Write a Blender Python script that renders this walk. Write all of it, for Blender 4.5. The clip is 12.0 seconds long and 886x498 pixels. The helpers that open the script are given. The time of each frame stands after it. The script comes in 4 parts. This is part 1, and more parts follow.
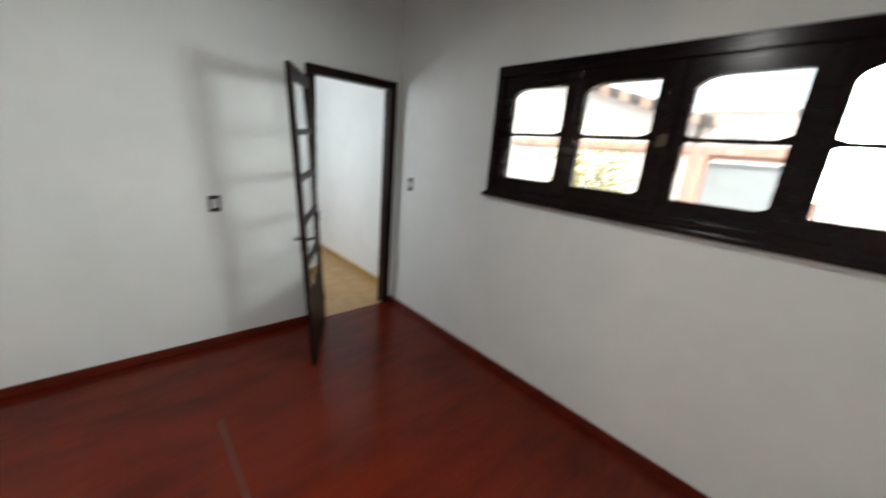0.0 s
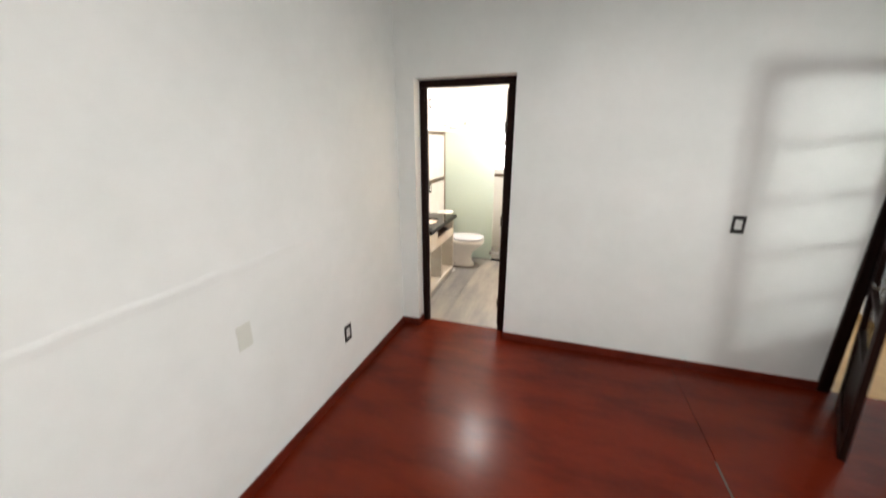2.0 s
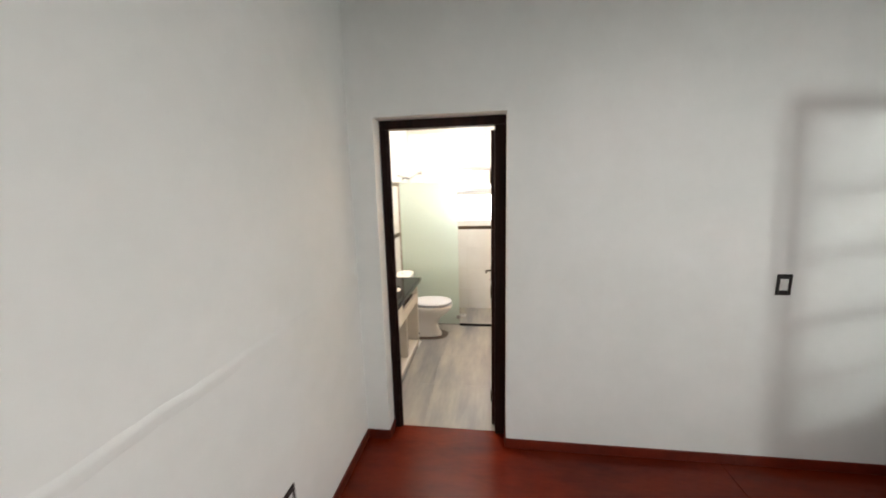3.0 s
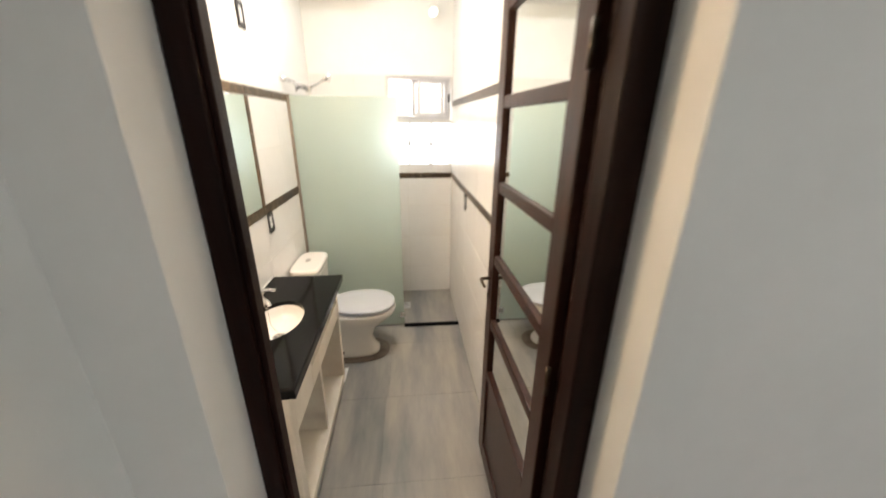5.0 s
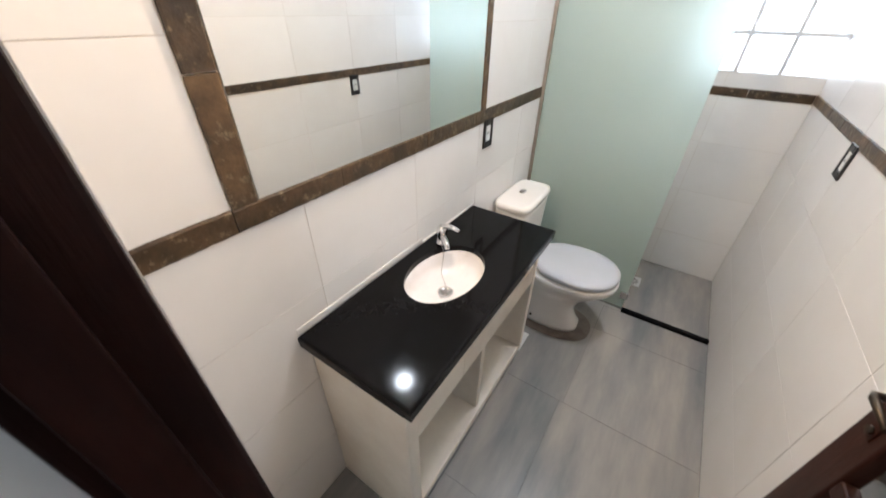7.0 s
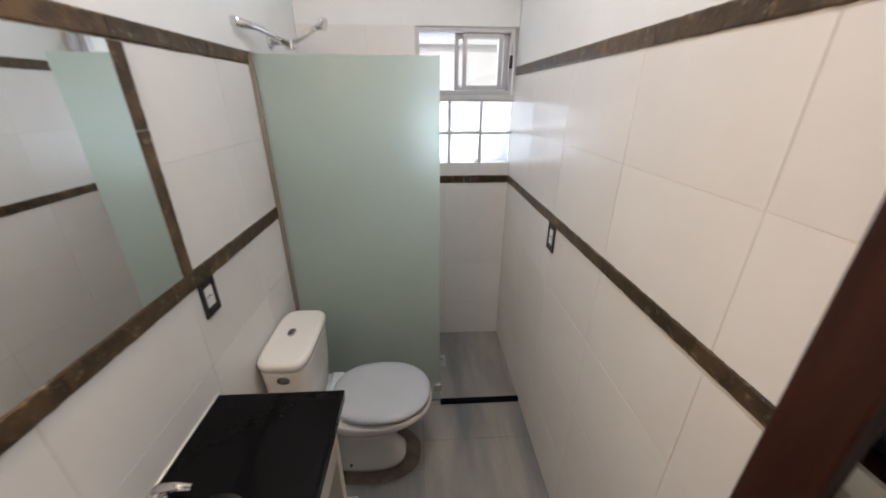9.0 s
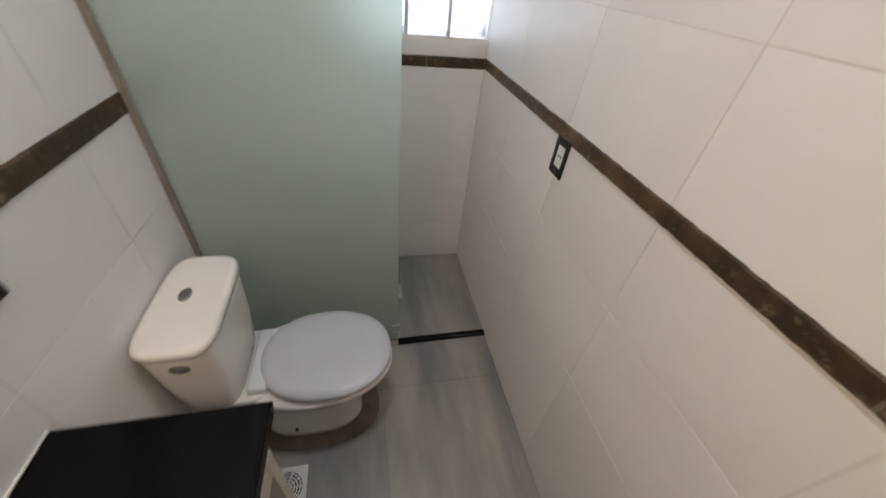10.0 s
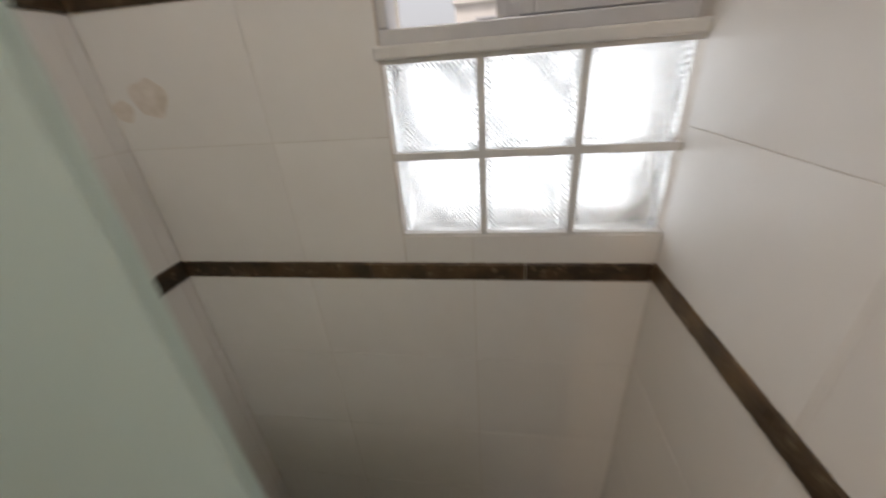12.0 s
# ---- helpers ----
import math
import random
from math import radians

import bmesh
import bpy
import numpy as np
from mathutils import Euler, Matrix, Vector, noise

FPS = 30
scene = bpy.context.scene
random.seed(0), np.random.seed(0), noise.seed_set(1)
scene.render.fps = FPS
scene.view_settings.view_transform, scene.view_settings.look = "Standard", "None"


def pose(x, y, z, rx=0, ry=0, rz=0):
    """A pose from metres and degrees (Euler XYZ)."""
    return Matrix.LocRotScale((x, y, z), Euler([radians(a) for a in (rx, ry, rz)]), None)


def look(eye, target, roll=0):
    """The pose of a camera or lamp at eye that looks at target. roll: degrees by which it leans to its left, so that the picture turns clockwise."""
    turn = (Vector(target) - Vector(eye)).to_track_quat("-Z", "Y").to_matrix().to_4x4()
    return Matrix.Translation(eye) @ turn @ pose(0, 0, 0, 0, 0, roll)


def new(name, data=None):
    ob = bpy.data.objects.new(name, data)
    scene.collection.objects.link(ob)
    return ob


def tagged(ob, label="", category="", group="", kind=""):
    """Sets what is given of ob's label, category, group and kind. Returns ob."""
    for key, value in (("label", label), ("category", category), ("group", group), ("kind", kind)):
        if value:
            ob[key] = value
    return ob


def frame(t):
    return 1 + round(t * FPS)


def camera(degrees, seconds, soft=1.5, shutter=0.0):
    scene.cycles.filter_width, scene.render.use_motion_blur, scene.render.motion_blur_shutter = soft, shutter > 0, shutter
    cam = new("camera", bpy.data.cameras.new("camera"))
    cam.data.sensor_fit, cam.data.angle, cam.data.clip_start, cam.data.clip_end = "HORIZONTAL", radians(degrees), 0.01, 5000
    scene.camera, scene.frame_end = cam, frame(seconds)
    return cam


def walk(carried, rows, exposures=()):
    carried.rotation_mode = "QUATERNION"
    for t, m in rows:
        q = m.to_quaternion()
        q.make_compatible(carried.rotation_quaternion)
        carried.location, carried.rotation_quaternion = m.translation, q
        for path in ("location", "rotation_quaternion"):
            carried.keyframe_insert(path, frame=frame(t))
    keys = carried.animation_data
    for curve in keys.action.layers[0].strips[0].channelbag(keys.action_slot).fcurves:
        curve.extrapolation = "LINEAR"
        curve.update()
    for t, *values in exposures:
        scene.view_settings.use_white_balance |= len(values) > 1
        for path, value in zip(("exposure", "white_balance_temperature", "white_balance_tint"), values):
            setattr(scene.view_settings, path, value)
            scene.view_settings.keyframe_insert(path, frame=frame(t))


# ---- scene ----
cam = camera(103.1, 12.0, soft=1.65, shutter=0.5)
PATH = [
    (0, (2.295, -3.13, 1.719), (3.6, -1.714, 1.179), 5.0),
    (0.3, (2.306, -3.198, 1.678), (3.201, -1.552, 0.977), 3.0),
    (0.5, (2.23, -3.236, 1.67), (2.884, -1.513, 0.892), 4.2),
    (1, (1.994, -3.24, 1.653), (1.968, -1.474, 0.714), 4.8),
    (1.2, (1.886, -3.238, 1.673), (1.64, -1.502, 0.711), 3.1),
    (1.5, (1.77, -3.157, 1.69), (1.292, -1.431, 0.801), 2.3),
    (2, (1.572, -2.896, 1.737), (0.98, -1.077, 1.152), -0.1),
    (2.5, (1.379, -2.546, 1.8), (0.821, -0.664, 1.417), -0.5),
    (3, (1.115, -2.212, 1.777), (0.84, -0.26, 1.44), -1.5),
    (3.2, (1.046, -2.065, 1.75), (0.886, -0.106, 1.381), -1.4),
    (4.8, (0.741, -0.674, 1.74), (0.985, 1.211, 1.117), -0.1),
    (5, (0.751, -0.526, 1.71), (0.941, 1.342, 1.022), 0.5),
    (5.2, (0.717, -0.375, 1.707), (0.84, 1.428, 0.851), 1.7),
    (5.5, (0.715, -0.194, 1.667), (0.768, 1.544, 0.679), 2.5),
    (6, (0.675, 0.051, 1.613), (0.39, 1.746, 0.591), 1.8),
    (6.5, (0.662, 0.154, 1.569), (-0.084, 1.593, 0.398), 2.7),
    (7, (0.643, 0.165, 1.586), (-0.265, 1.542, 0.456), 0.9),
    (7.2, (0.617, 0.172, 1.624), (-0.235, 1.69, 0.638), 3.8),
    (7.5, (0.623, 0.153, 1.703), (-0.123, 1.872, 1.004), 1.0),
    (7.7, (0.601, 0.152, 1.737), (0.061, 2.001, 1.2), -0.2),
    (9.3, (0.613, 0.72, 1.69), (0.783, 2.495, 0.784), 2.3),
    (9.5, (0.596, 0.806, 1.654), (0.805, 2.529, 0.66), 4.3),
    (9.8, (0.568, 0.968, 1.63), (0.873, 2.539, 0.43), 5.0),
    (10, (0.565, 1.052, 1.597), (0.979, 2.539, 0.324), 6.8),
    (10.5, (0.681, 1.334, 1.564), (1.12, 2.809, 0.286), 3.6),
    (11, (0.797, 1.632, 1.623), (1.06, 3.254, 0.483), 2.2),
    (11.5, (0.817, 1.899, 1.629), (0.967, 3.599, 0.587), 1.0),
    (11.7, (0.794, 2.001, 1.674), (0.86, 3.723, 0.66), -0.9),
    (12, (0.812, 2.106, 1.664), (0.509, 3.867, 0.764), -4.5),
]
EXPOSURE = [(0.0, 0.75, 6400, 9), (0.5, 0.93, 6500, 10), (1.0, 1.24, 6550, 12), (1.5, 1.3, 6600, 13), (2.0, 1.18, 6650, 13), (2.5, 1.0, 6650, 13), (3.0, 0.9, 6650, 13),
            (3.2, 0.8, 6750, 12), (5.0, 0.4, 6700, 11), (5.5, 0.5, 6430, 13), (6.0, 0.6, 5700, 12), (6.5, 0.22, 5700, 13), (7.0, 0.2, 5660, 12), (7.5, -0.18, 5700, 12), (7.7, -0.26, 5740, 12),
            (9.3, -0.74, 5880, 14), (10.0, -0.7, 5900, 14), (10.5, -0.4, 5780, 12), (11.0, -0.6, 6060, 13), (11.5, -0.97, 6320, 13), (12.0, -1.22, 6620, 15)]
walk(cam, [(t, look(e, g, r)) for t, e, g, r in PATH], EXPOSURE)

# ---------------------------------------------------------------- light
world = bpy.data.worlds.new("sky")
scene.world = world
world.use_nodes = True
wn = world.node_tree.nodes
sky = wn.new("ShaderNodeTexSky")
sky.sky_type = "NISHITA"
sky.sun_disc = False
sky.sun_elevation = radians(42)
sky.sun_rotation = radians(225)
sky.air_density, sky.dust_density, sky.ozone_density = 1.0, 10.0, 0.3
haze = wn.new("ShaderNodeMixRGB")     # thin white cloud over the whole sky
haze.blend_type = "ADD"
haze.inputs["Fac"].default_value = 1.0
haze.inputs["Color2"].default_value = (9.0, 9.2, 9.4, 1)
world.node_tree.links.new(sky.outputs["Color"], haze.inputs["Color1"])
world.node_tree.links.new(haze.outputs["Color"], wn["Background"].inputs["Color"])
wn["Background"].inputs["Strength"].default_value = 0.15


def lamp(name, kind, energy, colour, m, **more):
    data = bpy.data.lights.new(name, kind)
    data.energy, data.color = energy, colour
    for key, value in more.items():
        if key == "angle":
            data.angle = value
        elif key == "size":
            data.shape, data.size, data.size_y = "RECTANGLE", value[0], value[1]
        elif key == "radius":
            data.shadow_soft_size = value
        elif key == "disk":
            data.shape, data.size = "DISK", value
    ob = new(name, data)
    ob.matrix_world = m
    return ob


lamp("sun", "SUN", 3.0, (1.0, 0.95, 0.88), look((0, 0, 10), (4.0, 4.0, 5.0)), angle=radians(0.6))
lamp("daylight_window", "AREA", 43, (0.89, 0.98, 0.93), look((4.57, -3.34, 1.90), (1.2, -2.2, 0.55)), size=(0.75, 0.58))
lamp("daylight_bath_window", "AREA", 17.5, (0.95, 0.98, 1.0), look((0.88, 3.3, 1.32), (0.76, 0, 1.24)), size=(1.1, 0.8))
# Source out of view, placed from a glint on the window head; strength assumed.
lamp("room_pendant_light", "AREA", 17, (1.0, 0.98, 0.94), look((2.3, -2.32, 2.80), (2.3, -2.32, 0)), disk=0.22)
# Hall daylight is added from an unseen opening to brighten the hall wall.
lamp("daylight_hall", "AREA", 17, (0.88, 0.95, 1.0), look((2.62, 1.6, 1.9), (4.5, 1.6, 1.6)), size=(1.2, 1.2))
lamp("ceiling_bulb", "AREA", 13.5, (1.0, 0.98, 0.95), look((0.62, 1.65, 2.928), (0.62, 1.65, 0)), disk=0.16)
lamp("warm_bulb", "POINT", 22, (1.0, 0.72, 0.45), pose(0.040, 0.87, 1.855), radius=0.016)

# ---------------------------------------------------------------- materials


def shader(name, colour, rough=0.5, metal=0.0, second=None, scale=4.0, stretch=(1, 1, 1), mix=(0.35, 0.65), bump=0.0,
           bump_scale=60.0, spec=0.5, per_object=0.0, grain=0.0, coat=0.0):
    """A principled material with two scales of colour variation and fine relief, in object space metres."""
    m = bpy.data.materials.new(name)
    m.use_nodes = True
    nt = m.node_tree
    b = nt.nodes["Principled BSDF"]
    b.inputs["Base Color"].default_value = (*colour, 1)
    b.inputs["Roughness"].default_value = rough
    b.inputs["Metallic"].default_value = metal
    b.inputs["Specular IOR Level"].default_value = spec
    b.inputs["Coat Weight"].default_value = coat
    b.inputs["Coat Roughness"].default_value = 0.08
    tc = nt.nodes.new("ShaderNodeTexCoord")
    mp = nt.nodes.new("ShaderNodeMapping")
    mp.inputs["Scale"].default_value = stretch
    info = nt.nodes.new("ShaderNodeObjectInfo")
    nt.links.new(tc.outputs["Object"], mp.inputs["Vector"])
    if per_object:
        rnd = nt.nodes.new("ShaderNodeMath")
        rnd.operation = "MULTIPLY"
        rnd.inputs[1].default_value = 37.0
        nt.links.new(info.outputs["Random"], rnd.inputs[0])
        nt.links.new(rnd.outputs[0], mp.inputs["Location"])
    out = None
    if second:
        n = nt.nodes.new("ShaderNodeTexNoise")
        n.inputs["Scale"].default_value = scale
        n.inputs["Detail"].default_value = 6
        n.inputs["Roughness"].default_value = 0.6
        ramp = nt.nodes.new("ShaderNodeValToRGB")
        ramp.color_ramp.elements[0].position, ramp.color_ramp.elements[1].position = mix
        ramp.color_ramp.elements[0].color = (*colour, 1)
        ramp.color_ramp.elements[1].color = (*second, 1)
        nt.links.new(mp.outputs[0], n.inputs["Vector"])
        nt.links.new(n.outputs["Fac"], ramp.inputs["Fac"])
        out = ramp.outputs["Color"]
    if grain and out:
        g = nt.nodes.new("ShaderNodeTexNoise")
        g.inputs["Scale"].default_value = scale * 9
        g.inputs["Detail"].default_value = 4
        nt.links.new(mp.outputs[0], g.inputs["Vector"])
        mr = nt.nodes.new("ShaderNodeMapRange")
        mr.inputs["To Min"].default_value, mr.inputs["To Max"].default_value = 1 - grain, 1 + grain
        nt.links.new(g.outputs["Fac"], mr.inputs["Value"])
        mul = nt.nodes.new("ShaderNodeMixRGB")
        mul.blend_type = "MULTIPLY"
        mul.inputs["Fac"].default_value = 1
        nt.links.new(out, mul.inputs["Color1"])
        nt.links.new(mr.outputs[0], mul.inputs["Color2"])
        out = mul.outputs["Color"]
    if per_object and out:
        hs = nt.nodes.new("ShaderNodeHueSaturation")
        mr = nt.nodes.new("ShaderNodeMapRange")
        mr.inputs["To Min"].default_value, mr.inputs["To Max"].default_value = 1 - per_object, 1 + per_object
        nt.links.new(info.outputs["Random"], mr.inputs["Value"])
        nt.links.new(mr.outputs[0], hs.inputs["Value"])
        nt.links.new(out, hs.inputs["Color"])
        out = hs.outputs["Color"]
    if out:
        nt.links.new(out, b.inputs["Base Color"])
    if bump:
        bn = nt.nodes.new("ShaderNodeTexNoise")
        bn.inputs["Scale"].default_value = bump_scale
        bn.inputs["Detail"].default_value = 5
        nt.links.new(mp.outputs[0], bn.inputs["Vector"])
        bp = nt.nodes.new("ShaderNodeBump")
        bp.inputs["Strength"].default_value = bump
        bp.inputs["Distance"].default_value = 0.01
        nt.links.new(bn.outputs["Fac"], bp.inputs["Height"])
        nt.links.new(bp.outputs[0], b.inputs["Normal"])
    return m


PAINT = shader("white_wall_paint", (0.80, 0.815, 0.80), 0.6, second=(0.87, 0.873, 0.862), scale=1.3, bump=0.14, bump_scale=14, grain=0.02)
CEIL = shader("white_ceiling_paint", (0.8, 0.8, 0.78), 0.75, second=(0.76, 0.76, 0.74), scale=1.5, bump=0.05)
CEIL_WOOD = shader("dark_brown_varnished_wood", (0.008, 0.0032, 0.0027), 0.46, second=(0.017, 0.006, 0.0045), scale=3, stretch=(9, 9, 0.7), grain=0.2, bump=0.08, bump_scale=40, spec=0.12)
RED = shader("polished_red_cement", (0.130, 0.0132, 0.0040), 0.24, second=(0.070, 0.0072, 0.003), scale=2.2, stretch=(0.7, 2.3, 1), mix=(0.42, 0.74), grain=0.16, bump=0.10, bump_scale=7, spec=0.2)
RED_BASE = shader("red_baseboard_paint", (0.15, 0.016, 0.006), 0.35, second=(0.085, 0.010, 0.005), scale=5, grain=0.1, bump=0.05)
TAN = shader("tan_floor_tile", (0.52, 0.325, 0.13), 0.35, second=(0.42, 0.25, 0.10), scale=5, grain=0.06, per_object=0.05)
TILE = shader("white_glazed_tile", (0.80, 0.785, 0.765), 0.2, second=(0.765, 0.745, 0.72), scale=2.5, per_object=0.016, grain=0.012, bump=0.03, bump_scale=6, spec=0.3)
GROUT = shader("pale_grout", (0.70, 0.66, 0.61), 0.9, second=(0.59, 0.54, 0.48), scale=20, bump=0.1)
STONE = shader("brown_stone_strip", (0.036, 0.022, 0.0105), 0.40, second=(0.118, 0.072, 0.034), scale=14, mix=(0.38, 0.72), grain=0.3, per_object=0.42, bump=0.25, bump_scale=50)


def flecks(m, colour, scale, low, high):
    """Scattered pale flecks over a finished material's base colour."""
    nt = m.node_tree
    b = nt.nodes["Principled BSDF"]
    src = b.inputs["Base Color"].links[0].from_socket
    vec = [n for n in nt.nodes if n.type == "MAPPING"][0].outputs[0]
    n = nt.nodes.new("ShaderNodeTexNoise")
    n.inputs["Scale"].default_value = scale
    n.inputs["Detail"].default_value = 7
    n.inputs["Roughness"].default_value = 0.72
    mr = nt.nodes.new("ShaderNodeMapRange")
    mr.inputs["From Min"].default_value, mr.inputs["From Max"].default_value = low, high
    mx = nt.nodes.new("ShaderNodeMixRGB")
    mx.inputs["Color2"].default_value = (*colour, 1)
    nt.links.new(vec, n.inputs["Vector"])
    nt.links.new(n.outputs["Fac"], mr.inputs["Value"])
    nt.links.new(mr.outputs[0], mx.inputs["Fac"])
    nt.links.new(src, mx.inputs["Color1"])
    nt.links.new(mx.outputs[0], b.inputs["Base Color"])


flecks(STONE, (0.30, 0.24, 0.15), 36, 0.56, 0.74)
WOOD = shader("dark_brown_varnished_wood", (0.009, 0.0035, 0.003), 0.46, second=(0.02, 0.007, 0.005), scale=3, stretch=(9, 9, 0.7), grain=0.2, bump=0.08, bump_scale=40, spec=0.12)
WOOD_GLOSS = shader("dark_glossy_window_varnish", (0.006, 0.0025, 0.0022), 0.2, second=(0.012, 0.0045, 0.0036), scale=3, stretch=(9, 0.7, 9), grain=0.2, bump=0.03, bump_scale=40, spec=0.16)
WOOD_RED = shader("reddish_brown_varnished_wood", (0.025, 0.0088, 0.0058), 0.34, second=(0.045, 0.0165, 0.0108), scale=3, stretch=(9, 9, 0.7), grain=0.2, bump=0.08, bump_scale=40, spec=0.22)
GRANITE = shader("polished_black_granite", (0.0045, 0.0045, 0.005), 0.09, second=(0.0055, 0.0055, 0.006), scale=90, mix=(0.4, 0.8), spec=0.11)
MASON = shader("cream_painted_cabinet", (0.74, 0.69, 0.60), 0.55, second=(0.66, 0.60, 0.51), scale=5, grain=0.03, bump=0.1, bump_scale=25)
CERAMIC = shader("white_ceramic", (0.82, 0.80, 0.77), 0.08, second=(0.79, 0.77, 0.73), scale=4)
BASIN = shader("stained_white_ceramic", (0.78, 0.765, 0.76), 0.1, second=(0.60, 0.52, 0.47), scale=5, stretch=(2.2, 0.7, 1), mix=(0.5, 0.95))
HINGE_PL = shader("pale_blue_white_plastic", (0.66, 0.72, 0.74), 0.3, second=(0.62, 0.68, 0.70), scale=6)
SEAT = shader("pale_lilac_seat_plastic", (0.54, 0.565, 0.62), 0.28, second=(0.52, 0.545, 0.59), scale=6)
CHROME = shader("chrome", (0.75, 0.75, 0.76), 0.12, metal=1.0)
DULL = shader("dull_steel", (0.42, 0.41, 0.39), 0.35, metal=1.0, second=(0.33, 0.32, 0.31), scale=30)
BLACK = shader("black_plastic", (0.012, 0.011, 0.011), 0.35, second=(0.02, 0.018, 0.018), scale=20)
WHITE_PL = shader("white_plastic", (0.78, 0.78, 0.76), 0.35, second=(0.73, 0.73, 0.71), scale=20)
BEIGE_PL = shader("aged_beige_plastic", (0.74, 0.74, 0.69), 0.5, second=(0.71, 0.71, 0.66), scale=12)
RUST = shader("rusty_brown_wire", (0.20, 0.075, 0.035), 0.6, second=(0.11, 0.045, 0.025), scale=40)
BRONZE = shader("dark_bronze_metal", (0.06, 0.045, 0.03), 0.35, metal=0.8, second=(0.09, 0.07, 0.05), scale=30)
ALU = shader("grey_aluminium_frame", (0.62, 0.62, 0.64), 0.38, metal=0.35, second=(0.57, 0.57, 0.59), scale=20)
CHANNEL = shader("dull_brown_grey_channel", (0.30, 0.27, 0.24), 0.5, metal=0.3, second=(0.24, 0.21, 0.18), scale=12)
HOUSE = shader("pale_house_wall", (0.76, 0.74, 0.72), 0.85, second=(0.67, 0.65, 0.63), scale=1.5, bump=0.2)
ROOF = shader("faded_roof_tile", (0.40, 0.27, 0.22), 0.8, second=(0.30, 0.20, 0.16), scale=6, per_object=0.2, bump=0.2)
GROUND = shader("concrete_yard", (0.40, 0.39, 0.37), 0.9, second=(0.30, 0.29, 0.28), scale=0.8, bump=0.2, bump_scale=20)
HOUSE_GLASS = shader("pale_reflecting_window_glass", (0.42, 0.44, 0.45), 0.12, second=(0.36, 0.38, 0.40), scale=3)
MORTAR = shader("white_block_mortar", (0.72, 0.71, 0.69), 0.8, second=(0.66, 0.65, 0.63), scale=20)


def floor_tile_material():
    """Grey porcelain with soft plank-like bands along one way, each tile of its own."""
    m = shader("grey_porcelain_tile", (0.172, 0.180, 0.187), 0.33, second=(0.37, 0.338, 0.302), scale=1.25, stretch=(2.7, 0.55, 0.5), mix=(0.36, 0.62), grain=0.07, bump=0.03, bump_scale=30)
    nt = m.node_tree
    place = nt.nodes.new("ShaderNodeNewGeometry")     # bands run on from tile to tile
    nt.links.new(place.outputs["Position"], [n for n in nt.nodes if n.type == "MAPPING"][0].inputs["Vector"])
    return m


FLOOR_TILE = floor_tile_material()
FLOOR_GROUT = shader("grey_floor_grout", (0.17, 0.17, 0.168), 0.9, second=(0.14, 0.138, 0.133), scale=20, bump=0.1)


def mirror_material():
    m = shader("silvered_mirror", (0.86, 0.88, 0.87), 0.015, metal=1.0)
    return m


MIRROR = mirror_material()


def glass_material(name, colour, rough=0.0):
    m = bpy.data.materials.new(name)
    m.use_nodes = True
    b = m.node_tree.nodes["Principled BSDF"]
    b.inputs["Base Color"].default_value = (*colour, 1)
    b.inputs["Roughness"].default_value = rough
    b.inputs["Transmission Weight"].default_value = 1.0
    b.inputs["IOR"].default_value = 1.45
    return m


GLASS = glass_material("clear_window_glass", (0.97, 0.99, 0.98))
BLOCK = glass_material("ribbed_glass_block", (0.92, 0.97, 0.99), 0.16)


def rib(m):
    """Fine slanting ribs pressed into the glass."""
    nt = m.node_tree
    tc, mp = nt.nodes.new("ShaderNodeTexCoord"), nt.nodes.new("ShaderNodeMapping")
    mp.inputs["Rotation"].default_value = (0, radians(40), 0)
    w, b = nt.nodes.new("ShaderNodeTexWave"), nt.nodes.new("ShaderNodeBump")
    w.inputs["Scale"].default_value = 41
    b.inputs["Strength"].default_value, b.inputs["Distance"].default_value = 0.85, 0.0056
    nt.links.new(tc.outputs["Object"], mp.inputs["Vector"])
    nt.links.new(mp.outputs[0], w.inputs["Vector"])
    nt.links.new(w.outputs["Fac"], b.inputs["Height"])
    nt.links.new(b.outputs[0], nt.nodes["Principled BSDF"].inputs["Normal"])


rib(BLOCK)


